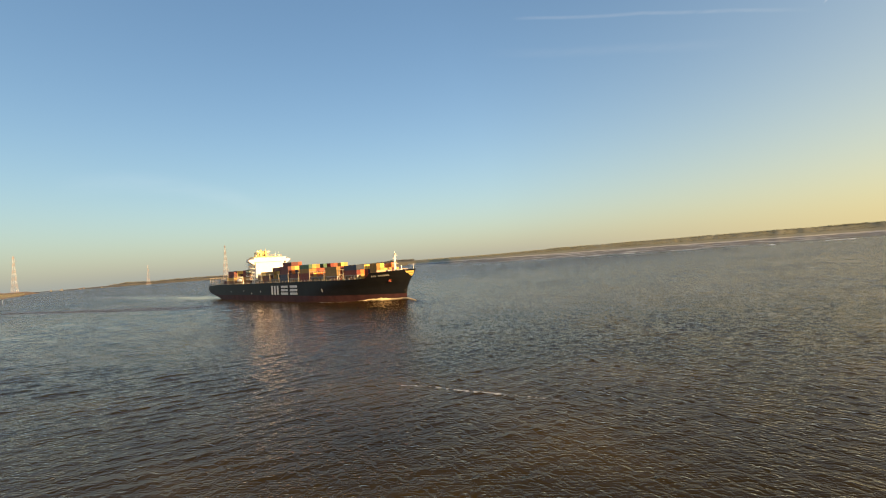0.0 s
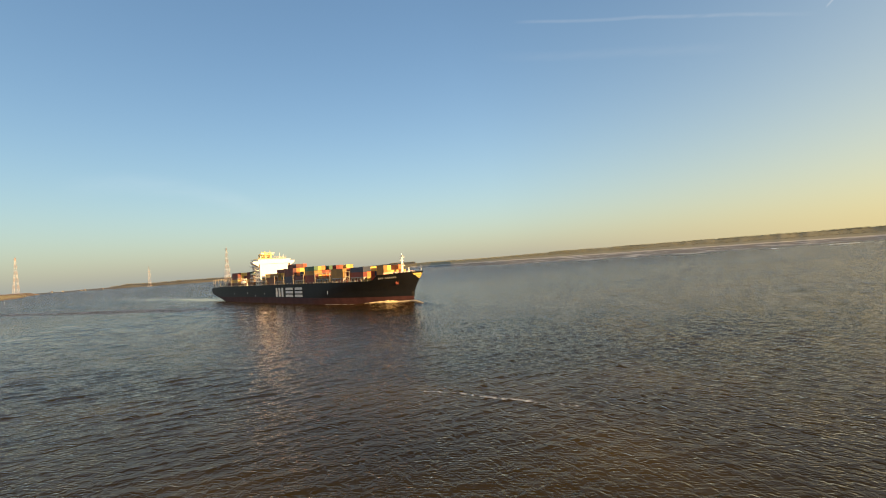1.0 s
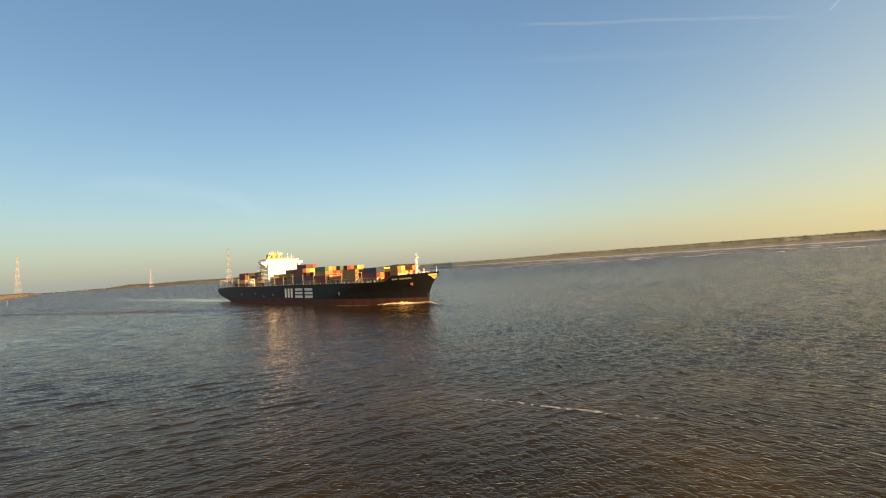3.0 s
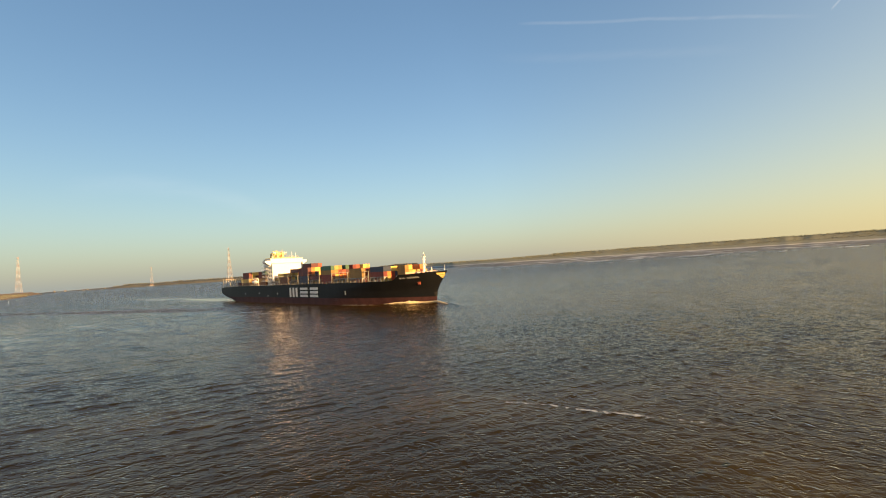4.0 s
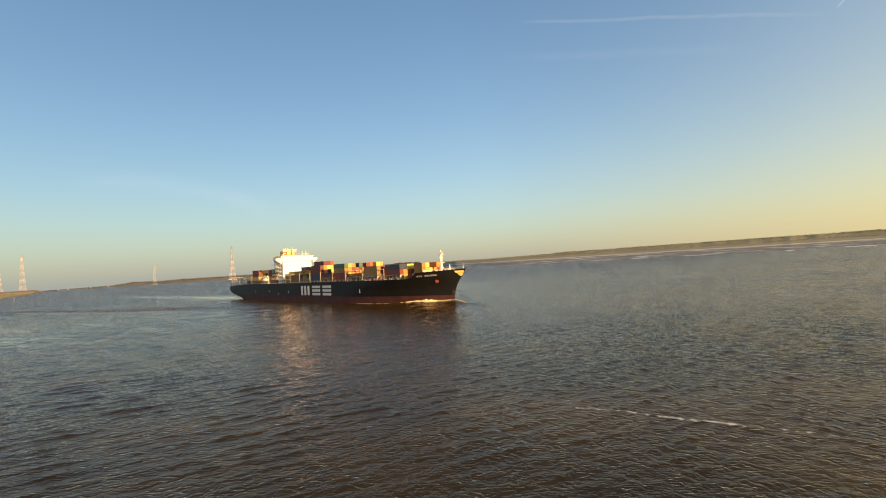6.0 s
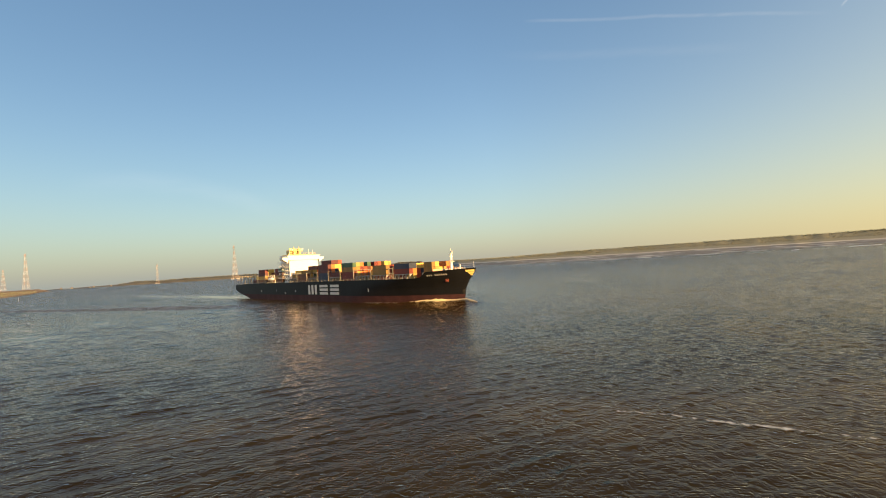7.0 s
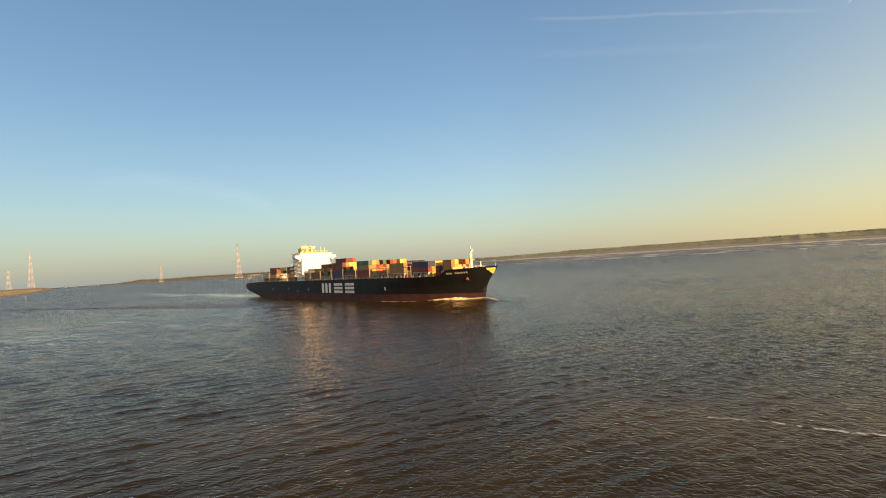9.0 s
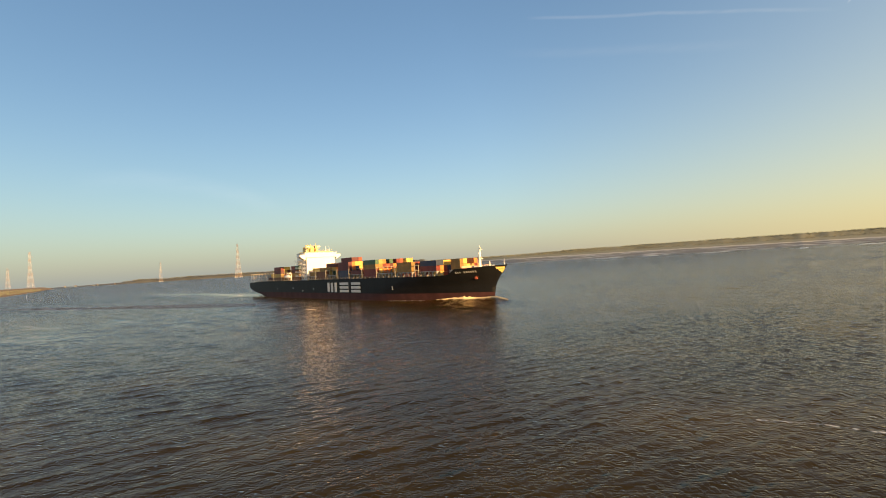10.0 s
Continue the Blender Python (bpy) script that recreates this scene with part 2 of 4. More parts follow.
def bar(bm, p, q, r0, r1=None, n=6):
    """A tapered rod from p to q."""
    r1 = r0 if r1 is None else r1
    p, q = Vector(p), Vector(q)
    d = (q - p).normalized()
    a = d.orthogonal().normalized()
    b = d.cross(a)
    ra, rb = [], []
    for i in range(n):
        w = a * math.cos(2 * math.pi * i / n) + b * math.sin(2 * math.pi * i / n)
        ra.append(bm.verts.new(p + w * r0))
        rb.append(bm.verts.new(q + w * r1))
    for i in range(n):
        bm.faces.new((ra[i], ra[(i + 1) % n], rb[(i + 1) % n], rb[i]))
    bm.faces.new(ra[::-1])
    bm.faces.new(rb)


def prism(bm, outline, axis, a, b):
    """An outline of (u, v) pairs drawn out along an axis from a to b."""
    def at(u, v, w):
        return {"x": (w, u, v), "y": (u, w, v), "z": (u, v, w)}[axis]
    va = [bm.verts.new(at(u, v, a)) for u, v in outline]
    vb = [bm.verts.new(at(u, v, b)) for u, v in outline]
    n = len(outline)
    for i in range(n):
        bm.faces.new((va[i], va[(i + 1) % n], vb[(i + 1) % n], vb[i]))
    bm.faces.new(va[::-1])
    bm.faces.new(vb)


def ribbon(bm, points, z=0.0):
    """A strip along (x, y, half width) points with u along and v across it."""
    uv = bm.loops.layers.uv.verify()
    rows_ = []
    n = len(points)
    for i, (x, y, w) in enumerate(points):
        a, b = points[max(0, i - 1)], points[min(n - 1, i + 1)]
        d = Vector((b[0] - a[0], b[1] - a[1])).normalized()
        s = Vector((-d.y, d.x)) * w
        rows_.append((bm.verts.new((x - s.x, y - s.y, z)), bm.verts.new((x + s.x, y + s.y, z)), i / (n - 1)))
    for (a, b, u0), (c, d, u1) in zip(rows_, rows_[1:]):
        f = bm.faces.new((a, c, d, b))
        for lp, co in zip(f.loops, ((u0, 0), (u1, 0), (u1, 1), (u0, 1))):
            lp[uv].uv = co


def lerp_table(table, x):
    for (a, u), (b, v) in zip(table, table[1:]):
        if x <= b:
            k = max(0.0, (x - a) / (b - a))
            return u + (v - u) * k
    return table[-1][1]


def polar(az, r, z=0.0, c=(280.0, -155.0)):
    return Vector((c[0] + r * math.cos(radians(az)), c[1] + r * math.sin(radians(az)), z))


# ---------- river, shores and far land ----------
def bow_hump(x, y):
    """The water that the stem heaps up before and beside the bow."""
    side = 16.1 * (1 - np.clip((x - 44) / 79.5, 0, 1) ** 1.6)
    off = np.clip(np.abs(y) - side, 0, None)
    return 1.3 * np.exp(-((x - 126.0) / 8.0) ** 2 - ((y + 1.5) / 6.5) ** 2) + 1.5 * np.exp(-((x - 107) / 16) ** 2) * np.exp(-off / 4.0)


def wave_height(x, y, cell):
    """Wind chop as a sum of wave trains, with the ship's wake laid over it. cell: the local spacing of the sheet."""
    rng = np.random.RandomState(7)
    h = np.zeros_like(x)
    across = (x - 250) * 0.69 + (y + 110) * 0.72
    lean = 1 / (1 + np.exp(-across / 28.0))
    # higher waves in mid-channel than under the near bank
    open_ = 0.4 + 1.7 * np.clip((np.hypot(x - 290, y + 165) - 70) / 330, 0, 1)
    for i in range(70):
        lam = 0.75 * 1.034 ** i * (0.9 + 0.2 * rng.rand()) if i < 48 else rng.uniform(2.3, 6)
        first = i % 5 < 3
        turn = rng.normal(160, 13) if first else (rng.normal(62, 22) if i % 5 == 3 else rng.normal(112, 20))
        share = 1.15 - 0.8 * lean if first else 0.25 + 0.85 * lean
        k = 2 * np.pi / lam
        a, b = k * np.cos(np.radians(turn)), k * np.sin(np.radians(turn))
        steep = 0.043 if i < 48 else 0.022 * open_
        keep = np.clip((lam / cell - 1.7) / 1.3, 0, 1) * share
        amp = steep / k
        ph = a * x + b * y + rng.rand() * 6.28 + 1.0 * np.sin(0.22 * (b * x - a * y) / k + rng.rand() * 6.28)
        h += keep * amp * 1.9 * (np.exp(0.9 * (np.sin(ph) - 1)) - 0.48)
    # long low crests that run in towards the near bank
    for i in range(6):
        lam, turn = rng.uniform(2.4, 5.0), rng.normal(164, 6)
        k = 2 * np.pi / lam
        a, b = k * np.cos(np.radians(turn)), k * np.sin(np.radians(turn))
        ph = a * x + b * y + rng.rand() * 6.28 + 1.2 * np.sin(0.1 * (b * x - a * y) / k + rng.rand() * 6.28)
        h += (1.1 - lean) * np.clip((lam / cell - 1.7) / 1.3, 0, 1) * 0.036 / k * np.sin(ph)
    # longer swell of the deep fairway
    deep = np.clip((np.hypot(x - 290, y + 165) - 300) / 300, 0, 1)
    for i in range(14):
        lam = rng.uniform(7, 24)
        turn = rng.uniform(20, 200)
        k = 2 * np.pi / lam
        a, b = k * np.cos(np.radians(turn)), k * np.sin(np.radians(turn))
        ph = a * x + b * y + rng.rand() * 6.28 + np.sin(0.2 * (b * x - a * y) / k + rng.rand() * 6.28)
        h += deep * np.clip((lam / cell - 1.6) / 1.2, 0, 1) * 0.03 / k * np.sin(ph)
    gust = 0.75 + 0.35 * np.sin(x * 0.021 + 1.3 * np.sin(y * 0.017)) * np.sin(y * 0.026 + 1.1 * np.sin(x * 0.013))
    h *= gust
    h += 1.5 * np.clip(h, -0.3, 0.3) ** 2
    # waves thrown off by the hull, spreading astern to starboard
    for x0, y0, slope, height in ((40, -26, 0.40, 0.42), (-25, -24, 0.36, 0.5), (-85, -22, 0.33, 0.45), (-120, -16, 0.22, 0.4)):
        run = np.clip((x0 - x) / 60, 0, 1) * np.exp(-np.clip(x0 - x, 0, None) / 330)
        off = (y - (y0 + slope * (x - x0))) / (6.5 + 0.012 * np.abs(x - x0))
        h += height * run * np.exp(-off ** 2) * np.cos(off * 1.6)
    return h + bow_hump(x, y)


def calm_water(x, y):
    """How smooth the surface is: 1 a slick, below 0 rougher than usual."""
    streaks = np.sin(x * 0.031 + 2.0 * np.sin(y * 0.09)) * np.sin(y * 0.23 + 1.5 * np.sin(x * 0.017))
    astern = np.clip((-105 - x) / 50, 0, 1) * np.exp(np.clip(x + 105, None, 0) / 420)
    off = y + 7 - 0.072 * (x + 165) + 3 * np.sin(x * 0.03)
    calm = 2.6 * astern * np.exp(-(off / 17) ** 2) * (0.8 + 0.2 * streaks)
    dark = y + 59.2 - 0.37 * (x + 13)
    calm -= 2.3 * np.clip((20 - x) / 50, 0, 1) * np.exp(-(dark / np.where(dark > 0, 10 + 10 * np.clip((x + 180) / 80, 0, 1), 7)) ** 2) * np.clip((x + 430) / 220, 0, 1)
    # slicks left by the wake, torn into wisps
    wx, wy = x + 5 * np.sin(y * 0.33 + 0.05 * x), y + 2.2 * np.sin(x * 0.21) + 1.2 * np.sin(x * 0.53 + y * 0.4)
    for px, py, lx, ly in ((-190, -128, 30, 12), (3, -124, 14, 8), (60, -112, 11, 5), (45, -152, 26, 11), (88, -138, 7, 3), (-17, -153, 14, 4), (20, -136, 8, 3)):
        u, v = (wx - px) + 0.4 * (wy - py), (wy - py) - 0.3 * (wx - px)
        calm += 1.8 * np.exp(-(u / lx) ** 2 - (v / ly) ** 2) * np.clip(0.5 + 0.6 * np.sin(v * 1.1 + 1.6 * np.sin(u * 0.25)), 0, 1)
    away = np.hypot(x - 280, y + 155)
    calm -= (0.75 + 0.4 * np.clip((away - 550) / 400, 0, 1)) * np.clip((away - 220) / 300, 0, 1) * (0.3 + 0.7 * np.clip((-x + 150) / 250, 0, 1))
    # smoother water in the lee of the hull
    calm += 0.3 * np.exp(-((y + 50) / 40) ** 2) * np.clip((x + 100) / 50, 0, 1) * np.clip((150 - x) / 60, 0, 1)
    # shallows before the far beach
    r, t = np.hypot(x - 280, y + 155), np.degrees(np.arctan2(y + 155, x - 280))
    band = np.sin(t * 2.3 + 3.0 * np.sin(r * 0.006)) * np.sin(r * 0.021 + 2.0 * np.sin(t * 0.9)) + 0.35 * np.sin(t * 7.1 + r * 0.03)
    calm += 0.85 * np.clip(band * 1.6 - 0.1, 0, 1) * np.clip((r - 1350) / 250, 0, 1) * np.clip((2100 - r) / 150, 0, 1) * (t > 80) * (t < 127)
    return np.clip(calm, -3.2, 0.95)


def build_water():
    """One sheet to the horizon, fine where the water is seen from near."""
    cx, cy = 290.0, -165.0
    az = np.concatenate([np.linspace(82, 192, 1000), np.linspace(192, 442, 60)[1:-1]])
    rad = [22.0]
    while rad[-1] < 2300:
        rad.append(rad[-1] * (1 + 0.0037 + 0.003 * min(1.0, rad[-1] / 1000)))
    rad = np.array(rad + [3000, 3900, 4850])
    A, R = np.meshgrid(np.radians(az), rad)
    X, Y = cx + R * np.cos(A), cy + R * np.sin(A)
    cell = (0.0037 + 0.003 * np.minimum(1.0, R / 1000)) * R
    Z = wave_height(X, Y, cell)
    Z *= np.clip((1560 - R) / 500, 0.08, 1)
    outside = (A > np.radians(192.2))
    Z[outside] = 0
    n, m = A.shape
    pts = np.stack([X, Y, Z], -1).reshape(-1, 3)
    idx = np.arange(n * m).reshape(n, m)
    q = np.stack([idx[:-1], idx[1:], np.roll(idx, -1, 1)[1:], np.roll(idx, -1, 1)[:-1]], -1).reshape(-1, 4)
    pts = np.vstack([pts, [[cx, cy, 0]]])
    me = bpy.data.meshes.new("water")
    faces = q.tolist() + [(n * m, int(idx[0, j]), int(idx[0, (j + 1) % m])) for j in range(m)]
    me.from_pydata(pts.tolist(), [], faces)
    me.materials.append(WATER)
    layer = me.attributes.new("calm", "FLOAT", "POINT")
    layer.data.foreach_set("value", np.append(calm_water(X, Y).ravel(), 0.0))
    me.polygons.foreach_set("use_smooth", [True] * len(me.polygons))
    ob = new("water", me)
    tagged(ob, "wide brown silty river with short wind chop", "river", kind="structure")


SHORE = [(40, 1950), (92, 2150), (100, 1950), (109, 1880), (121, 1900), (128, 1900), (131, 2150), (134.5, 2600), (138.8, 4150), (141, 4500)]


def strip_land(name, azs, profile, material, label, category):
    """Land as a polar sheet: profile(az) gives (range, height) pairs from the water inland."""
    bm = bmesh.new()
    cols = []
    for az in azs:
        cols.append([bm.verts.new(polar(az, r, z)) for r, z in profile(az)])
    for a, b in zip(cols, cols[1:]):
        for i in range(len(a) - 1):
            bm.faces.new((a[i], a[i + 1], b[i + 1], b[i]))
    ob = part(name, bm, material)
    return tagged(ob, label, category, kind="structure")


def wob(a, s, k):
    return noise.noise(Vector((a * s, k, 0.0)))


def tidal_material():
    """Wet mud that mirrors the sky a little, with pale drying sand on it."""
    n = Nodes("wet_tidal_mud")
    vec = n.coords((1, 1, 0.1))
    dry = n.noise(vec, 0.008, 5, 0.62)
    n.link(n.ramp(dry, [(0.3, (0.13, 0.135, 0.13)), (0.52, (0.16, 0.165, 0.16)), (0.60, (0.34, 0.365, 0.37)), (0.7, (0.50, 0.52, 0.51))]), n.b.inputs["Base Color"])
    n.b.inputs["Roughness"].default_value = 0.8
    n.b.inputs["Specular IOR Level"].default_value = 0.2
    return n.mat


TIDAL = tidal_material()
SAND = land_material("pale_river_sand", (0.30, 0.31, 0.28), (0.36, 0.365, 0.325), (0.42, 0.425, 0.375), 0.01)
REED = land_material("dry_winter_reed", (0.17, 0.115, 0.06), (0.22, 0.15, 0.08), (0.28, 0.20, 0.11), 0.02)
# meadow and woodland colours are greyed to hold the haze over the far banks
MEADOW = land_material("haze_toned_meadow_and_scrub", (0.15, 0.155, 0.10), (0.172, 0.178, 0.12), (0.20, 0.205, 0.14), 0.008)
FARWOOD = land_material("haze_toned_woodland", (0.055, 0.06, 0.055), (0.075, 0.08, 0.074), (0.10, 0.105, 0.096), 0.006)
WOOD = random_material("haze_toned_winter_trees", [(0.0, (0.145, 0.155, 0.115)), (0.5, (0.16, 0.17, 0.125)), (1.0, (0.178, 0.187, 0.14))], island=True)

# the most distant trees, likewise with haze put into their colour
FARTREES = random_material("haze_toned_far_trees", [(0.0, (0.085, 0.092, 0.085)), (1.0, (0.12, 0.125, 0.112))], island=True)


def build_shores():
    def shore(az):
        """Start of the bank and how far inland it can run."""
        r = lerp_table(SHORE, az) + 40 * wob(az, 0.9, 1.0)
        return r, min(1.0, (4850 - r) / 1350)

    def rise(az, steps, last=()):
        """Steps of (distance inland, tangent of the height over the eye) into a profile."""
        r, k = shore(az)
        return [(r + d * k, max(-0.4, 19 + (e + 0.0004 * wob(az + d, 1.3, 2.0)) * (r + d * k))) for d, e in steps] + [(r + d * k, z) for d, z in last]

    azs = [40 + 0.25 * i for i in range(405)]
    strip_land("tidal_flat", azs, lambda az: [(shore(az)[0] - 260 + 150 * wob(az, 1.6, 8.0), -0.4)] + rise(az, ((0, -0.0096), (120, -0.0078), (300, -0.0052), (470, -0.0026), (500, -0.004))),
               TIDAL, "grey wet tidal flat with pale sand patches", "tidal flat")
    strip_land("beach", azs, lambda az: rise(az, ((440, -0.0042), (475, -0.0023), (560, -0.0008), (590, -0.001))),
               SAND, "pale sandy beach along the far river bank", "beach")

    def meadow(az):
        e0 = lerp_table([(92, 0.0123), (105, 0.0117), (118, 0.0103), (123, 0.008), (130, 0.0054), (139, 0.006)], az)
        return rise(az, ((560, -0.0012), (585, -0.0003), (680, 0.0006), (760, 0.0014), (860, 0.0022), (1000, 0.0045), (1200, e0), (1290, e0 - 0.001)), ((1340, -2),))
    strip_land("far_bank", azs, meadow, MEADOW, "low brown winter bank with scrub behind the beach", "river bank")

    TOPS = [(139, 66), (141.5, 70), (144, 52), (150, 40), (158, 34), (161, 33), (166, 31), (168, 24), (170.5, 30), (172, 14), (176, 6), (182, 4)]

    def distant(az):
        h = lerp_table(TOPS, az) + 3 * wob(az, 1.3, 9.0)
        return [(4480, -0.4), (4500, 1.5), (4530, h * 0.55), (4640, h * 0.9), (4800, h * 0.8), (4890, -1)]
    strip_land("distant_bank", [139 + 0.2 * i for i in range(216)], distant, FARWOOD, "distant wooded bank in the haze", "river bank")

    ISL = [(176.6, 3300), (177.8, 3250), (178.6, 2300), (179.6, 1850), (181.0, 1480), (184, 1300), (190, 1200)]

    def isle(az):
        r = lerp_table(ISL, az) + 12 * wob(az, 6, 4.0)
        k = min(1.0, max(0.0, (az - 177.3) / 0.8))
        far = 3450
        return [(r, -0.4), (r + 12, 0.8 * k), (r + 60, 2.5 * k + 0.5 * wob(az, 9, 1.0)), (r + (far - r) * 0.5, 9 * k),
                (far - 60, (15 + 1.5 * wob(az, 5, 2.0)) * k), (far, -1)]
    strip_land("reed_island", [177.3 + 0.08 * i for i in range(150)], isle, REED, "low island with dry brown reed", "island")


def woods(name, count, seed, place, label, size=(9, 16), material=None):
    """Far woods: bare crowns of many small leaf-like facets over short trunks, joined."""
    rnd = random.Random(seed)
    verts, faces = [], []
    for _ in range(count):
        base = place(rnd)
        if base is None:
            continue
        h = rnd.uniform(*size)
        w = h * rnd.uniform(0.6, 1.1)
        i = len(verts)
        t = 0.06 * h
        verts += [base + Vector((-t, 0, -1)), base + Vector((t, 0, -1)), base + Vector((0, t, -1)), base + Vector((0, 0, h * 0.8))]
        faces += [(i, i + 1, i + 3), (i + 1, i + 2, i + 3), (i + 2, i, i + 3)]
        for _k in range(30):
            c = base + Vector((rnd.gauss(0, w * 0.36), rnd.gauss(0, w * 0.36), h * min(1.0, max(0.15, rnd.gauss(0.6, 0.22)))))
            s = w * rnd.uniform(0.12, 0.24)
            j = len(verts)
            for _m in range(4):
                verts.append(c + Vector((rnd.uniform(-s, s), rnd.uniform(-s, s), rnd.uniform(-s, s))))
            faces += [(j, j + 1, j + 2), (j + 1, j + 3, j + 2)]
    me = bpy.data.meshes.new(name)
    me.from_pydata([tuple(v) for v in verts], [], faces)
    me.materials.append(material or WOOD)
    tagged(new(name, me), label, "trees", kind="stuff")


def build_woods():
    def near(rnd):
        az = rnd.uniform(84, 139)
        r0 = lerp_table(SHORE, az)
        k = min(1.0, (4850 - r0) / 1350)
        thick = 0.5 + 0.7 * wob(az, 0.35, 7.0) + 0.25 * wob(az, 2.1, 5.0) + (0.8 if 119.6 < az < 122.2 else 0)
        if rnd.random() > thick:
            return None
        e0 = lerp_table([(92, 0.0123), (105, 0.0117), (118, 0.0103), (123, 0.008), (130, 0.0054), (139, 0.006)], az)
        d = rnd.uniform(900, 1200) if rnd.random() < 0.6 else rnd.uniform(1150, 1225)
        e = lerp_table([(860, 0.0022), (1000, 0.0045), (1200, e0), (1240, e0)], d)
        r = r0 + d * k
        grown = 1.35 if 119.6 < az < 122.2 else 1.0
        return polar(az, r, 19 + e * r - 1 + 10 * (grown - 1) * rnd.random())
    woods("bank_woods", 12000, 3, near, "bare brown winter trees along the far bank", (3, 6.5))

    def far(rnd):
        az = rnd.uniform(139, 172)
        h = lerp_table([(139, 58), (141.5, 62), (144, 44), (150, 34), (158, 28), (166, 25), (168, 18), (170.5, 24), (172, 8)], az)
        return polar(az, rnd.uniform(4560, 4650), h * 0.85)
    woods("distant_woods", 900, 5, far, "distant woods on the hazy bank", (8, 14), FARTREES)


    def scrub(rnd):
        az = rnd.uniform(178.3, 186)
        r = lerp_table([(177.3, 3250), (178.6, 2300), (179.6, 1850), (181.0, 1480), (184, 1300), (190, 1200)], az)
        d = rnd.uniform(0.04, 0.55) ** 1.3
        return polar(az, r + (3450 - r) * d, 1 + 15 * d)
    woods("island_scrub", 700, 8, scrub, "low brown scrub and reed on the island", (2.5, 5))


build_water()
build_shores()
build_woods()


# ---------- lattice pylons ----------
# both pylon paints are greyed to carry the haze of distance
PYL_RED = painted("hazed_red_pylon_paint", (0.34, 0.25, 0.22), 0.6, wear=0.15, scale=0.05)
PYL_WHITE = painted("hazed_white_pylon_paint", (0.45, 0.46, 0.46), 0.6, wear=0.1, scale=0.05)
CONCRETE = painted("pale_concrete", (0.55, 0.52, 0.47), 0.85, wear=0.15, scale=0.1)


def lattice_pylon(az, r, height, foot, base, label, sections=11, t=1.1):
    """A tall river-crossing pylon of red and white lattice sections on a concrete footing."""
    root = new("power_pylon")
    root.matrix_basis = Matrix.Translation(polar(az, r, base, (265.3, -159.9))) @ pose(0, 0, 0, 0, 0, az + 20)

    def half(k):
        return foot * ((1 - k) ** 1.35) + 2.4
    for sx in (-1, 1):
        for sy in (-1, 1):
            bm = bmesh.new()
            box(bm, sx * half(0) - 3, sx * half(0) + 3, sy * half(0) - 3, sy * half(0) + 3, -6, 2.5)
            part("footing", bm, CONCRETE, root)
    for s in range(sections):
        k0, k1 = s / sections, (s + 1) / sections
        bm = bmesh.new()
        z0, z1, a, b = k0 * height, k1 * height, half(k0), half(k1)
        th = t * (1.25 - 0.6 * k0)
        c0 = [(-a, -a), (a, -a), (a, a), (-a, a)]
        c1 = [(-b, -b), (b, -b), (b, b), (-b, b)]
        for i in range(4):
            j = (i + 1) % 4
            bar(bm, (*c0[i], z0), (*c1[i], z1), th, th, 4)
            bar(bm, (*c0[i], z0), (*c1[j], z1), th * 0.55, None, 4)
            bar(bm, (*c0[j], z0), (*c1[i], z1), th * 0.55, None, 4)
            bar(bm, (*c1[i], z1), (*c1[j], z1), th * 0.6, None, 4)
        part("lattice_section", bm, PYL_RED if s % 2 == 0 else PYL_WHITE, root, "red lattice section" if s % 2 == 0 else "white lattice section")
    for k, w in ((0.76, 0.13), (0.86, 0.16), (0.95, 0.10)):
        w *= height
        z = k * height
        for sx in (-1, 1):
            bm = bmesh.new()
            for sy in (-1, 1):
                bar(bm, (sx * half(k), sy * half(k), z), (sx * w, 0, z + 1.5), t * 0.6, t * 0.4, 4)
            bar(bm, (sx * half(k), 0, z + 0.035 * height), (sx * w, 0, z + 1.5), t * 0.6, t * 0.4, 4)
            bar(bm, (sx * w, 0, z + 1.5), (sx * w, 0, z - 4), t * 0.3, None, 4)
            part("crossarm", bm, PYL_RED, root)
    return tagged(root, label, "power pylon", "river crossing pylons")


# members are kept thin so that the towers look faint, as through haze
lattice_pylon(178.9, 3420, 214, 11.0, 2, "tall red and white lattice pylon on the reed island", t=0.38)
lattice_pylon(160.9, 3600, 240, 15.5, 4, "tall red and white lattice pylon on the far bank", t=0.6)
lattice_pylon(168.5, 4470, 158, 8, 2, "slender distant lattice pylon on the far bank", 9, 0.3)
lattice_pylon(180.42, 3460, 128, 8, 2, "smaller red and white lattice pylon on the reed island", 9, 0.3)


# ---------- flats, far buildings, beacon ----------
FLAT = land_material("wet_pale_mudflat", (0.34, 0.37, 0.38), (0.40, 0.43, 0.44), (0.46, 0.49, 0.50), 0.02)


def sandbank(az, r, half_az, depth, seed):
    """A low tidal flat that barely clears the water."""
    bm = bmesh.new()
    rows_ = []
    for i in range(65):
        u = i / 32 - 1
        a = az + half_az * u
        w = depth * max(0.02, (1 - u * u)) ** 0.5 * max(0.4, 0.8 + 0.8 * noise.noise(Vector((i * 0.12, seed, 0))))
        mid = r + 35 * noise.noise(Vector((i * 0.11, seed, 4.0)))
        rows_.append([bm.verts.new(polar(a, mid + w * v, z)) for v, z in ((-1, -0.2), (-0.4, 0.45), (0, 0.75), (0.5, 0.6), (1, -0.2))])
    for a, b in zip(rows_, rows_[1:]):
        for k in range(4):
            bm.faces.new((a[k], a[k + 1], b[k + 1], b[k]))
    for f in bm.faces:
        f.smooth = True
    ob = part("sandbank", bm, FLAT)
    tagged(ob, "pale wet tidal flat before the beach", "sandbank", "tidal flats")


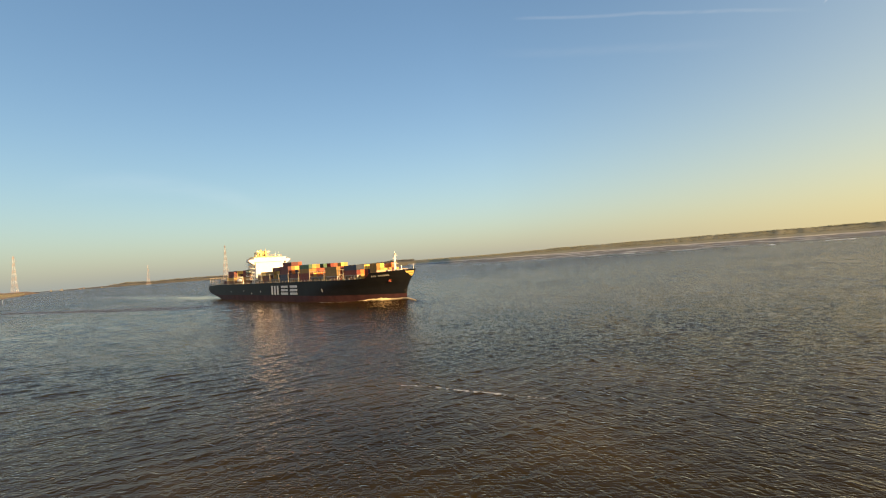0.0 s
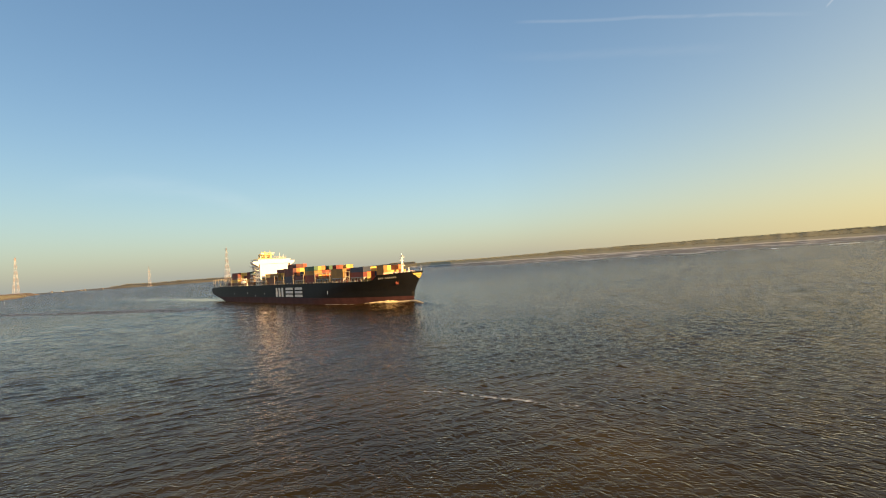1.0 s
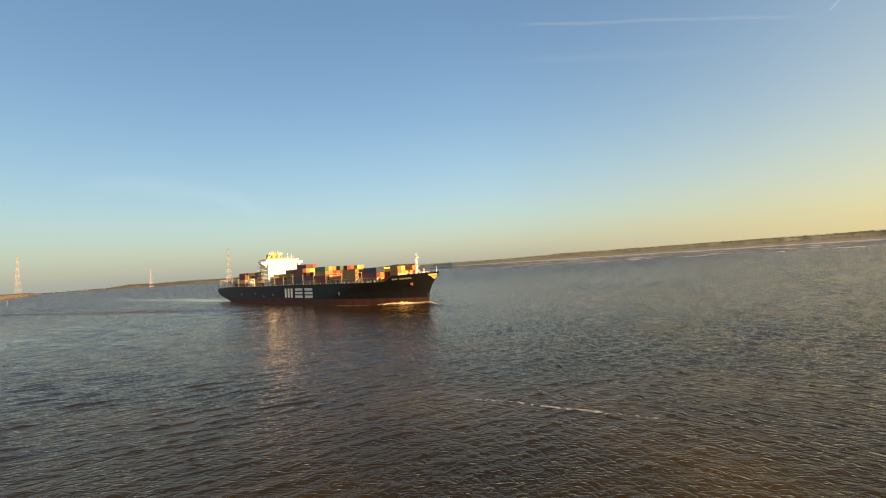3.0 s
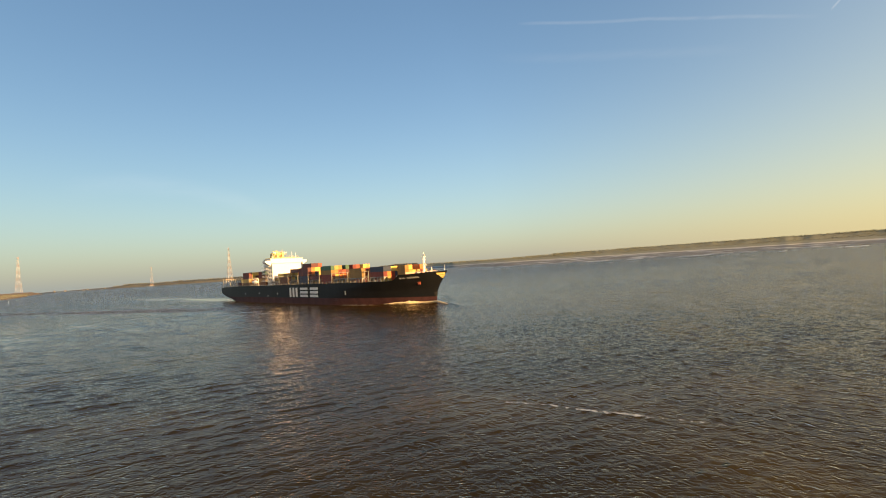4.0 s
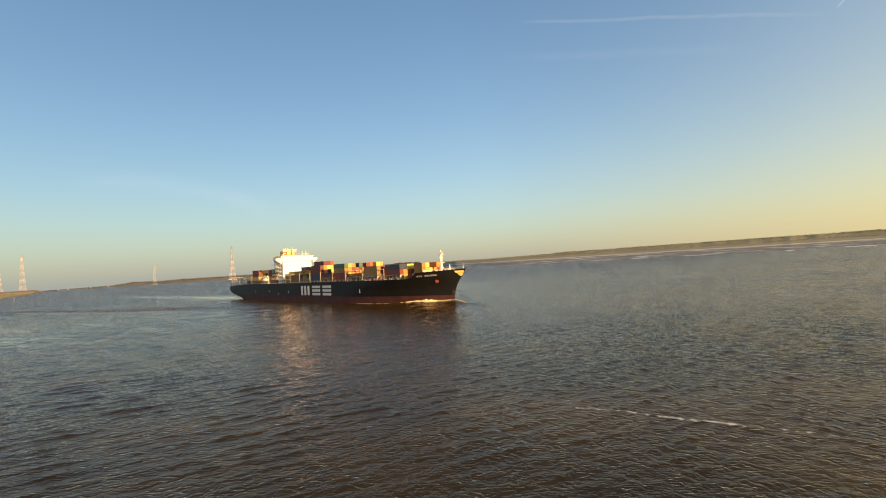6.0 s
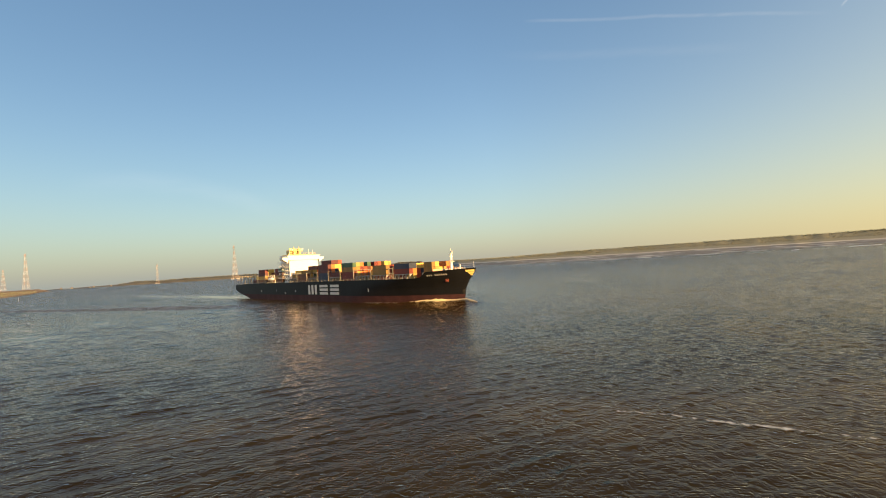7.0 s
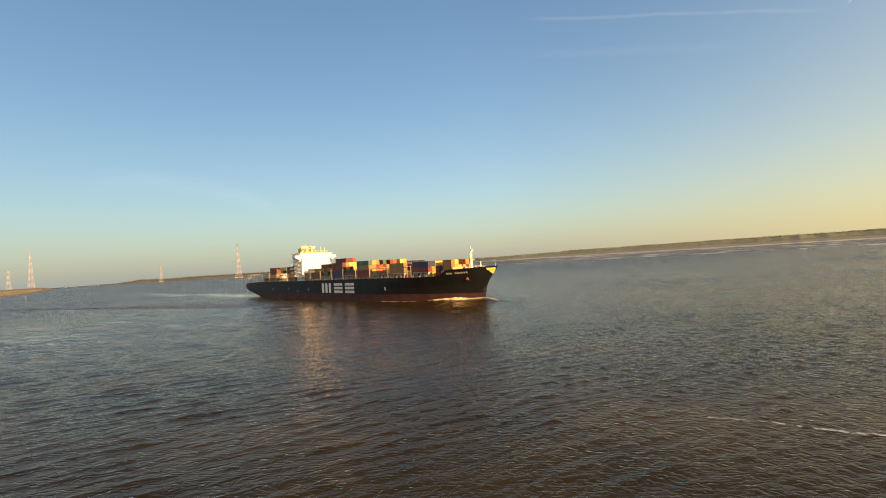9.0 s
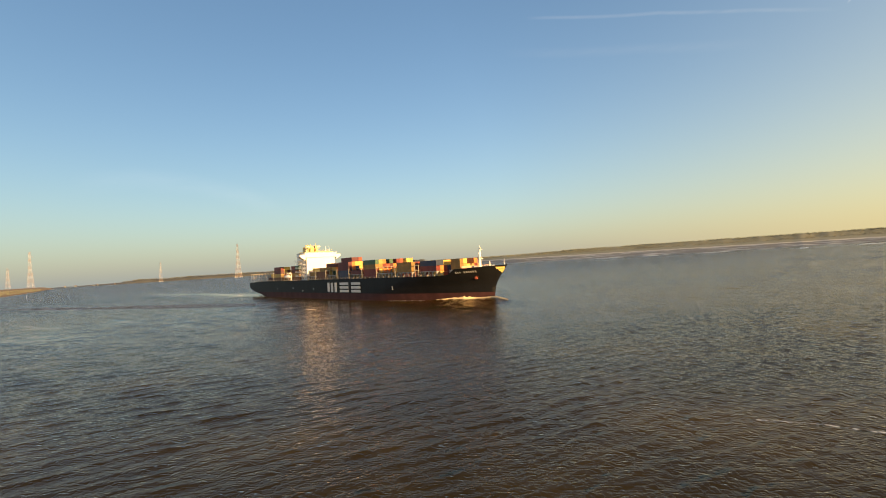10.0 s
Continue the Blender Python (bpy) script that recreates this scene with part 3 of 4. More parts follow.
for k, (az, r, half_az, depth) in enumerate(((98.6, 1470, 0.32, 45), (106.5, 1600, 1.6, 60), (112.6, 1600, 0.9, 70), (117.0, 1650, 1.5, 80), (93.4, 1650, 1.1, 70))):
    sandbank(az, r, half_az, depth, k * 3.7)

# pale walls, their colour dimmed in place of haze
PALE_WALL = painted("haze_dimmed_plaster", (0.16, 0.175, 0.19), 0.8, wear=0.12, scale=0.1)
DARK_ROOF = painted("dark_roof", (0.14, 0.09, 0.07), 0.8, wear=0.2, scale=0.1)
rnd = random.Random(21)


def far_house(az, r, w, d, h, z):
    """A small gabled building on the distant bank."""
    root = new("house")
    root.matrix_basis = Matrix.Translation(polar(az, r, z)) @ pose(0, 0, 0, 0, 0, az + 90 + rnd.uniform(-30, 30))
    bm = bmesh.new()
    box(bm, -w / 2, w / 2, -d / 2, d / 2, -3, h)
    wall = part("wall", bm, PALE_WALL, root)
    bm = bmesh.new()
    prism(bm, [(-d / 2 - 0.6, h), (d / 2 + 0.6, h), (0, h + d * 0.4)], "x", -w / 2 - 0.5, w / 2 + 0.5)
    part("roof", bm, DARK_ROOF, root)
    for k in range(3):
        bm = bmesh.new()
        box(bm, -w * 0.35 + k * w * 0.3, -w * 0.35 + k * w * 0.3 + 1.6, d / 2 - 0.1, d / 2 + 0.05, h * 0.35, h * 0.35 + 2)
        part("window", bm, GLASS, root)
    tagged(root, "small pale house with dark roof on the distant bank", "house", "houses on the distant bank")


for az in (172.6, 174.0, 174.3, 175.7, 176.5):
    far_house(az, 4500, rnd.uniform(7, 22), rnd.uniform(7, 10), rnd.uniform(3.5, 8), 2)
for az in (131.2, 131.6, 132.1, 132.5):
    far_house(az, 3040, rnd.uniform(10, 16), 9, rnd.uniform(5, 7), 12)

beacon = new("river_beacon")
beacon.matrix_basis = Matrix.Translation(polar(179.28, 1020, 0, (265.3, -159.9)))
bm = bmesh.new()
bar(bm, (0, 0, -2), (0, 0, 4.6), 0.45, 0.3, 8)
part("post", bm, PALE_WALL, beacon)
bm = bmesh.new()
bar(bm, (0, 0, 4.6), (0, 0, 6.0), 0.8, 0.5, 8)
part("topmark", bm, PALE_WALL, beacon)
tagged(beacon, "slim pale beacon post standing in the river", "beacon")


# ---------- container ship ----------
def stem_x(z):
    return lerp_table([(-4, 122.5), (0, 123.5), (3, 124.4), (7, 125.4), (10, 127.2), (13, 129.8), (16.4, 132.8)], z)


def sheer(x):
    """Height of the hull's upper edge."""
    return lerp_table([(-140, 11.2), (-128, 11.6), (-110, 12.4), (104, 12.7), (107, 13.2), (111, 15.6), (122, 16.0), (133, 16.5)], x)


def keel(x):
    return lerp_table([(-140, 4.0), (-138, 3.0), (-132, 1.5), (-122, 0.1), (-112, -1.4), (-100, -4.5), (-90, -8)], x)


def breadth(x, z):
    """Half the hull's width."""
    w = 16.1
    if x < -70:
        w *= 1 - 0.15 * ((-70 - x) / 70) ** 2
        k = (z - keel(x)) / 3.6
        w *= max(0.0, min(1.0, k)) ** 0.33 if k < 1 else 1.0
    zz = max(-4.0, min(16.4, z))
    start = lerp_table([(-4, 38), (0, 44), (13, 74), (17, 80)], zz)
    if x > start:
        p = lerp_table([(-4, 1.5), (0, 1.6), (8, 2.1), (13, 3.0), (17, 3.4)], zz)
        u = min(1.0, (x - start) / (stem_x(zz) - start))
        w *= max(0.0, 1 - u ** p)
    return w


def hull_mesh(bm, lo, hi, nz):
    """The skin between two heights (functions of x), both sides."""
    xs = [-139.6, -139, -137, -134, -130, -126, -121, -115, -108, -100, -90, -75, -60, -40, -20, 0, 20, 40, 50, 60, 68, 76, 84,
          90, 96, 102, 105, 107, 109, 111, 114, 117, 120, 123, 126, 128, 130, 131.5, 132.7]
    for side in (-1, 1):
        cols = []
        for x in xs:
            col = []
            for i in range(nz + 1):
                z = lo(x) + (hi(x) - lo(x)) * i / nz
                z = max(z, min(keel(x), hi(x)))
                xx = min(x, stem_x(z)) if x > 100 else x
                col.append(bm.verts.new((xx, side * breadth(xx, z), z)))
            cols.append(col)
        for a, b in zip(cols, cols[1:]):
            for i in range(nz):
                q = [a[i], b[i], b[i + 1], a[i + 1]]
                if (q[0].co - q[1].co).length + (q[3].co - q[2].co).length < 1e-4:
                    continue
                try:
                    bm.faces.new(q)
                except ValueError:
                    pass
        if side == -1:
            first = cols[0]
        else:
            for i in range(nz):
                bm.faces.new((first[i], first[i + 1], cols[0][i + 1], cols[0][i]))
    bmesh.ops.remove_doubles(bm, verts=bm.verts[:], dist=0.02)


ship = new("container_ship")
tagged(ship, "large black-hulled container ship with red boot top under way", "container ship")

bm = bmesh.new()
hull_mesh(bm, lambda x: 4.0, sheer, 12)
hull = part("hull", bm, HULL, ship, "black steel hull")
for p in hull.data.polygons:
    p.use_smooth = True
bm = bmesh.new()
hull_mesh(bm, lambda x: -2.5, lambda x: 4.0, 6)
boot = part("boot_top", bm, BOOT, ship, "dull red antifouling band")

bm = bmesh.new()
xs = [-139, -128, -110, -60, 0, 60, 80, 92, 104]
for a, b in zip(xs, xs[1:]):
    ya, yb = breadth(a, 11.6) - 0.3, breadth(b, 11.6) - 0.3
    za, zb = sheer(a) - 0.9, sheer(b) - 0.9
    bm.faces.new([bm.verts.new(v) for v in ((a, -ya, za), (b, -yb, zb), (b, yb, zb), (a, ya, za))])
part("main_deck", bm, DECK, ship)
bm = bmesh.new()
xs = [104, 108, 112, 116, 120, 124, 128, 131]
for a, b in zip(xs, xs[1:]):
    za, zb = 14.6, 14.6
    ya, yb = breadth(a, za) - 0.25, max(0.05, breadth(b, zb) - 0.25)
    bm.faces.new([bm.verts.new(v) for v in ((a, -ya, za), (b, -yb, zb), (b, yb, zb), (a, ya, za))])
part("forecastle_deck", bm, DECK, ship)

# plain white shapes for the company mark along the side, as bars of the same size and colour
def side_bar(x0, x1, z0, z1, material=LETTER, name="hull_mark"):
    bm = bmesh.new()
    y = -breadth((x0 + x1) / 2, (z0 + z1) / 2)
    box(bm, x0, x1, y - 0.03, y + 0.1, z0, z1)
    return part(name, bm, material, hull)


for x in (-1.4, 3.0, 7.4):
    side_bar(x, x + 2.6, 4.5, 10.5)
for x0 in (13.6, 26.6):
    for z in (4.5, 6.75, 9.0):
        side_bar(x0, x0 + 10.0, z, z + 1.5)
for x, z in ((-78, 6.6), (-51, 7.0), (-36, 5.2), (-20, 6.6), (66.9, 7.6), (66.9, 6.6)):
    side_bar(x - 0.35, x + 0.35, z - 0.45, z + 0.45, name="draught_mark")


def flare_plate(name, x0, x1, z0, z1, material, label, n=6, off=0.06):
    """A thin plate that follows the hull's flare on the starboard side."""
    bm = bmesh.new()
    g = []
    for i in range(n + 1):
        x = x0 + (x1 - x0) * i / n
        g.append([bm.verts.new((x, -breadth(x, z) - off, z)) for z in (z0, (z0 + z1) / 2, z1)])
    for a, b in zip(g, g[1:]):
        for k in range(2):
            bm.faces.new((a[k], b[k], b[k + 1], a[k + 1]))
    return part(name, bm, material, hull, label)


x = 110.9
for w in (0.85, 0.7, 0.75, 0.0, 0.75, 0.8, 0.7, 0.75, 0.75, 0.7):
    if w:
        flare_plate("name_bar", x, x + w * 0.85, 13.35 + 0.03 * (x - 110), 14.15 + 0.03 * (x - 110), NAME_PAINT, "plain white bar of the ship's name", 2)
    x += (w or 0.9) + 0.22


def emblem():
    """Winged shape at the stem, in yellow, on either bow."""
    for side in (-1, 1):
        bm = bmesh.new()
        for k, (x0, x1, z0, z1) in enumerate(((128.3, 131.6, 14.6, 15.6), (128.9, 131.2, 13.6, 14.45), (129.2, 130.4, 12.9, 13.45))):
            g = []
            for i in range(5):
                x = x0 + (x1 - x0) * i / 4
                g.append([bm.verts.new((min(x, stem_x(z) - 0.02), side * (breadth(min(x, stem_x(z) - 0.02), z) + 0.07), z)) for z in (z0, z1)])
            for a, b in zip(g, g[1:]):
                bm.faces.new((a[0], b[0], b[1], a[1]))
        part("bow_emblem", bm, YELLOW, hull, "yellow winged emblem at the stem")


emblem()


def anchor(side):
    x, z = 118.9, 11.3
    y = breadth(x, z)
    bm = bmesh.new()
    k = 0.7
    bar(bm, (x, side * (y + 0.3), z + 1.9 * k), (x, side * (y + 0.2), z - 1.0 * k), 0.2, 0.26, 8)
    bar(bm, (x, side * (y + 0.2), z - 1.0 * k), (x - 1.4 * k, side * (y + 0.5), z + 0.5 * k), 0.34, 0.1, 6)
    bar(bm, (x, side * (y + 0.2), z - 1.0 * k), (x + 1.4 * k, side * (y - 0.1), z + 0.5 * k), 0.34, 0.1, 6)
    bar(bm, (x - 0.7, side * (y + 0.3), z - 1.0 * k), (x + 0.7, side * y, z - 1.0 * k), 0.32, 0.32, 6)
    part("anchor", bm, RUST, hull, "rust-red stowed bow anchor")


anchor(-1)
anchor(1)

# forecastle: breakwater, winches, foremast, rail
bm = bmesh.new()
prism(bm, [(-10.6, 14.5), (10.6, 14.5), (10.4, 16.7), (-10.4, 16.7)], "x", 113.6, 113.9)
for y in range(-10, 11, 4):
    prism(bm, [(111.6, 14.5), (113.6, 14.5), (113.6, 16.3)], "y", y - 0.1, y + 0.1)
part("breakwater", bm, PEACH, ship, "pale red steel breakwater across the forecastle")
for x, y in ((117.5, -5.5), (117.5, 5.5), (121.5, -2.6), (121.5, 2.6)):
    bm = bmesh.new()
    box(bm, x - 1.2, x + 1.2, y - 1.0, y + 1.0, 14.6, 14.95, 0.05)
    bar(bm, (x, y - 0.9, 15.7), (x, y + 0.9, 15.7), 0.7, 0.7, 12)
    for s in (-1, 1):
        bar(bm, (x, y + s * 0.95, 15.7), (x, y + s * 1.1, 15.7), 1.0, 1.0, 12)
    part("mooring_winch", bm, GREY, ship)
bm = bmesh.new()
bar(bm, (116.0, 0, 14.6), (116.3, 0, 24.0), 0.75, 0.5, 12)
box(bm, 115.3, 117.3, -1.3, 1.3, 19.6, 19.8)
box(bm, 115.5, 117.2, -1.0, 1.0, 23.9, 24.1)
bar(bm, (116.3, 0, 24.0), (116.3, 0, 26.2), 0.3, 0.12, 8)
bar(bm, (116.3, -1.2, 22.4), (116.3, 1.2, 22.4), 0.12, 0.12, 6)
mast = part("foremast", bm, WHITE, ship, "white foremast with light platforms")
for z in (20.3, 24.7):
    bm = bmesh.new()
    bar(bm, (116.9, 0, z - 0.45), (116.9, 0, z + 0.45), 0.42, 0.42, 10)
    part("mast_light", bm, GREY, mast)
bm = bmesh.new()
bar(bm, (131.0, 0, 14.7), (131.0, 0, 19.3), 0.14, 0.07, 6)
part("jackstaff", bm, WHITE, ship)
bm = bmesh.new()
bar(bm, (124.2, -2.2, 14.7), (124.2, -2.2, 18.6), 0.3, 0.2, 8)
part("vent_post", bm, WHITE, ship)


# deck edge: stanchions under the outboard stacks and a walkway rail
bm = bmesh.new()
box(bm, -0.22, 0.22, -0.22, 0.22, 0, 1.6)
box(bm, -0.4, 0.4, -0.3, 0.3, 1.35, 1.6)
POST_ME = mesh_of("stanchion", bm, FRAME)
for i in range(54):
    x = -128 + i * 4.35
    if -52 < x < -30:
        continue
    for side in (-1, 1):
        share("stanchion", POST_ME, ship, pose(x, side * (breadth(x, 12) - 0.55), sheer(x) - 0.9))
for side in (-1, 1):
    bm = bmesh.new()
    pts = [(x, side * (breadth(x, 12.4) - 0.15)) for x in [-139 + i * 6.0 for i in range(41)]]
    for (xa, ya), (xb, yb) in zip(pts, pts[1:]):
        for dz in (0.55, 1.1):
            bar(bm, (xa, ya, sheer(xa) + dz), (xb, yb, sheer(xb) + dz), 0.05, 0.05, 4)
        bar(bm, (xa, ya, sheer(xa) - 0.1), (xa, ya, sheer(xa) + 1.1), 0.06, 0.06, 4)
    part("deck_rail", bm, FRAME, ship, "grey deck edge rail")

# hatch covers, bay by bay
BAYS = [-31.5, -17.0, -3.0, 11.0, 25.0, 39.0, 53.5, 70.5, 86.5]
AFT = [-128.0, -113.5, -99.5, -84.5, -60.0]
BASE = 12.5
for x in BAYS + AFT:
    half = min(15.2, breadth(x + 12.2, 12.5) - 1.2, breadth(x, 11.8) - 0.8)
    bm = bmesh.new()
    box(bm, x - 0.2, x + 12.4, -half + 2.6, half - 2.6, 11.2, 12.0)
    for k in range(4):
        w = (2 * half) / 4
        box(bm, x, x + 12.2, -half + k * w + 0.06, -half + (k + 1) * w - 0.06, 12.0, BASE, 0.06)
    part("hatch_cover", bm, GREY, ship)


def lashing_bridge(x, half, top):
    bm = bmesh.new()
    n = max(3, int(2 * half / 2.53))
    for i in range(n + 1):
        y = -half + 2 * half * i / n
        box(bm, x - 0.12, x + 0.12, y - 0.14, y + 0.14, 11.8, top)
    for z in [15.8 + 2.6 * k for k in range(int((top - 15.6) / 2.6) + 1)]:
        box(bm, x - 0.4, x + 0.4, -half - 0.2, half + 0.2, z - 0.1, z + 0.08)
    for i in range(0, n, 3):
        y0, y1 = -half + 2 * half * i / n, -half + 2 * half * (i + 1) / n
        bar(bm, (x, y0, 13), (x, y1, 15.7), 0.07, None, 4)
        bar(bm, (x, y1, 13), (x, y0, 15.7), 0.07, None, 4)
    part("lashing_bridge", bm, FRAME, ship)


for x in BAYS[1:]:
    lashing_bridge(x - 0.9, min(15.6, breadth(x, 12.0) - 0.4), 18.6)
for x, top in ((-134.5, 18.8), (-129.2, 18.8), (-114.5, 18.6), (-100.4, 18.6), (-85.5, 18.6), (-71.2, 18.6), (-61.2, 18.6)):
    lashing_bridge(x, min(15.6, breadth(x, 12.0) - 0.4), top)

# accommodation block
HX0, HX1 = -53.0, -38.5
bm = bmesh.new()
prism(bm, [(-10.8, 11.6), (11.6, 11.6), (11.6, 28.2), (-10.8, 28.2)], "x", HX0, HX1)
block = part("accommodation_block", bm, WHITE, ship, "white accommodation block")
for k in range(5):
    for y0, y1 in ((-12.6, -10.79), (11.59, 12.6)):
        bm = bmesh.new()
        box(bm, HX0 - 0.6, HX1 - 2.5, y0, y1, 15.2 + k * 2.75, 15.42 + k * 2.75)
        part("balcony", bm, WHITE, block)
bm = bmesh.new()
box(bm, HX0 + 3, HX1 + 0.9, -12.2, 12.8, 28.2, 31.4, 0.15)
prism(bm, [(-16.2, 28.9), (-12.0, 26.4), (-12.0, 30.3), (-16.2, 30.3)], "x", HX1 - 4.2, HX1 + 0.9)
prism(bm, [(12.6, 26.6), (16.2, 28.9), (16.2, 30.3), (12.6, 30.3)], "x", HX1 - 4.2, HX1 + 0.9)
box(bm, HX0 + 2, HX1 + 1.2, -12.6, 13.2, 31.4, 31.7)
bridge = part("bridge_deck", bm, WHITE, ship, "white navigating bridge with open wings")
bm = bmesh.new()
box(bm, 0, 0.06, -0.55, 0.55, 0, 1.0)
PORT_ME = mesh_of("window", bm, GLASS)
for k in range(5):
    for i in range(4):
        share("window", PORT_ME, block, pose(HX0 + 2.5 + i * 3.2, -10.81, 13.2 + k * 2.75, 0, 0, -90))
# stairs on the starboard side of the block
for k in range(4):
    bm = bmesh.new()
    z = 15.4 + k * 2.75
    for y in (-11.3, -12.3):
        bar(bm, (HX0 + 3 + (k % 2) * 6, y, z), (HX0 + 9 - (k % 2) * 6, y, z + 2.6), 0.1, None, 4)
    for s in range(9):
        u = s / 8
        xx = HX0 + 3 + (k % 2) * 6 + u * (6 - (k % 2) * 12)
        box(bm, xx - 0.15, xx + 0.15, -12.3, -11.3, z + u * 2.6, z + u * 2.6 + 0.05)
    part("outside_stair", bm, WHITE, ship)
bm = bmesh.new()
for k in range(5):
    z = 15.42 + k * 2.75
    for dz in (0.5, 1.0):
        bar(bm, (HX0 - 0.4, -12.5, z + dz), (HX1 - 2.5, -12.5, z + dz), 0.05, None, 4)
    for i in range(8):
        xx = HX0 - 0.4 + i * 1.72
        bar(bm, (xx, -12.5, z), (xx, -12.5, z + 1.0), 0.05, None, 4)
part("balcony_rail", bm, WHITE, ship)

# monkey island, radar mast and funnel
bm = bmesh.new()
box(bm, -50, -40, -10.8, 10.8, 31.7, 32.4)
for i in range(12):
    y = -10.6 + i * 1.93
    bar(bm, (-40.1, y, 32.4), (-40.1, y, 33.5), 0.07, None, 4)
bar(bm, (-40.1, -10.6, 33.5), (-40.1, 10.6, 33.5), 0.07, None, 4)
part("monkey_island", bm, BUFF, ship, "buff-painted compass deck with rail")
bm = bmesh.new()
prism(bm, [(-46.5, 32.4), (-43.5, 32.4), (-44.2, 37.0), (-46.0, 37.0)], "y", -4.6, -3.2)
prism(bm, [(-46.5, 32.4), (-43.5, 32.4), (-44.2, 37.0), (-46.0, 37.0)], "y", -0.6, 0.8)
box(bm, -46.6, -43.4, -6.6, 2.6, 35.0, 35.4)
box(bm, -46.2, -43.6, -5.2, 1.6, 36.6, 36.9)
bar(bm, (-45, -4.0, 37.0), (-45, -4.0, 38.6), 0.16, 0.08, 6)
bar(bm, (-45, 0.1, 37.0), (-45, 0.1, 38.9), 0.16, 0.08, 6)
radar = part("radar_mast", bm, BUFF, ship, "buff twin-legged radar mast")
for y, z in ((-5.4, 35.5), (1.4, 35.5)):
    bm = bmesh.new()
    bar(bm, (-44.2, y, z), (-44.2, y, z + 0.9), 0.35, 0.3, 8)
    box(bm, -44.4, -44.0, y - 1.9, y + 1.9, z + 0.9, z + 1.3)
    part("radar_scanner", bm, WHITE, radar)
for y, h in ((6.4, 4.2), (9.4, 3.4), (-8.6, 2.8)):
    bm = bmesh.new()
    bar(bm, (-42, y, 32.4), (-42, y, 32.4 + h), 0.14, 0.08, 6)
    bar(bm, (-42, y, 32.4), (-42, y, 33.5), 0.4, 0.4, 8)
    part("aerial", bm, WHITE, ship)
bm = bmesh.new()
prism(bm, [(-3.4, 12.0), (3.4, 12.0), (3.4, 36.2), (2.6, 36.8), (-2.6, 36.8), (-3.4, 36.2)], "x", -58.6, -53.8)
for y in (-1.6, 0, 1.6):
    bar(bm, (-56.2, y, 36.6), (-56.4, y, 38.2), 0.5, 0.45, 10)
part("funnel", bm, BUFF, ship, "buff funnel casing with exhaust pipes")

# lifeboat in its davit
boat = new("lifeboat")
boat.parent = ship
bm = bmesh.new()
bmesh.ops.create_uvsphere(bm, u_segments=16, v_segments=8, radius=1.0)
for v in bm.verts:
    v.co = Vector((v.co.x * 4.2, v.co.y * 1.5, v.co.z * (1.5 if v.co.z > 0 else 1.1)))
for v in bm.verts:
    v.co += Vector((-62.2, -14.6, 15.2))
part("boat_shell", bm, WHITE, boat, "pale grey enclosed lifeboat shell")
for x in (-64.6, -59.8):
    bm = bmesh.new()
    bar(bm, (x, -12.6, 12.0), (x, -13.0, 18.0), 0.22, None, 6)
    bar(bm, (x, -13.0, 18.0), (x, -14.8, 17.4), 0.2, None, 6)
    bar(bm, (x, -14.6, 17.4), (x, -14.6, 16.2), 0.06, None, 4)
    part("davit", bm, WHITE, boat)

# ---------- containers on deck ----------
CW, CL, CH = 2.44, 12.19, 2.59
TINTS = {
    "rust_red": (0.38, 0.07, 0.035), "dark_red": (0.17, 0.032, 0.025), "maroon": (0.11, 0.03, 0.03), "orange": (0.66, 0.20, 0.05),
    # the third tint here is ochre darkened for the shade on its side
    "yellow": (0.72, 0.47, 0.11), "ochre": (0.46, 0.31, 0.09), "bronze": (0.26, 0.155, 0.045), "green": (0.06, 0.13, 0.08), "navy": (0.030, 0.045, 0.085),
    "grey": (0.30, 0.30, 0.29), "brown": (0.15, 0.065, 0.035), "white": (0.62, 0.61, 0.58),
}


def container_mesh(bm, L=CL, W=CW, H=CH):
    """Corner posts and rails with corrugated walls set back between them."""
    box(bm, 0, L, 0.06, W - 0.06, 0.10, H - 0.04)
    for x in (0, L - 0.16):
        for y in (0, W - 0.16):
            box(bm, x - 0.012, x + 0.172, y, y + 0.16, 0, H)
    for y in (0, W - 0.10):
        box(bm, 0.16, L - 0.16, y, y + 0.10, 0, 0.14)
        box(bm, 0.16, L - 0.16, y, y + 0.10, H - 0.12, H - 0.005)
    k = 14
    for i in range(k):
        x = 0.3 + (L - 0.6) * (i + 0.25) / k
        box(bm, x, x + (L - 0.6) / k * 0.5, 0.025, W - 0.025, 0.16, H - 0.14)


def end_mesh(bm, L=CL, W=CW, H=CH):
    for i in range(5):
        y = 0.22 + i * 0.42
        box(bm, L, L + 0.035, y, y + 0.24, 0.2, H - 0.2)


C_MESH, E_MESH, T_MESH = {}, {}, {}
SHORT = 6.06
for key, col in TINTS.items():
    mat = painted(key + "_container_paint", col, 0.55, wear=0.22, scale=0.35, streak=1.5)
    bm = bmesh.new()
    container_mesh(bm)
    C_MESH[key] = mesh_of("shipping_container", bm, mat)
    bm = bmesh.new()
    end_mesh(bm)
    E_MESH[key] = mesh_of("end_wall", bm, mat)
    bm = bmesh.new()
    container_mesh(bm, SHORT)
    short = mesh_of("shipping_container", bm, mat)
    bm = bmesh.new()
    end_mesh(bm, SHORT)
    T_MESH[key] = (short, mesh_of("end_wall", bm, mat))


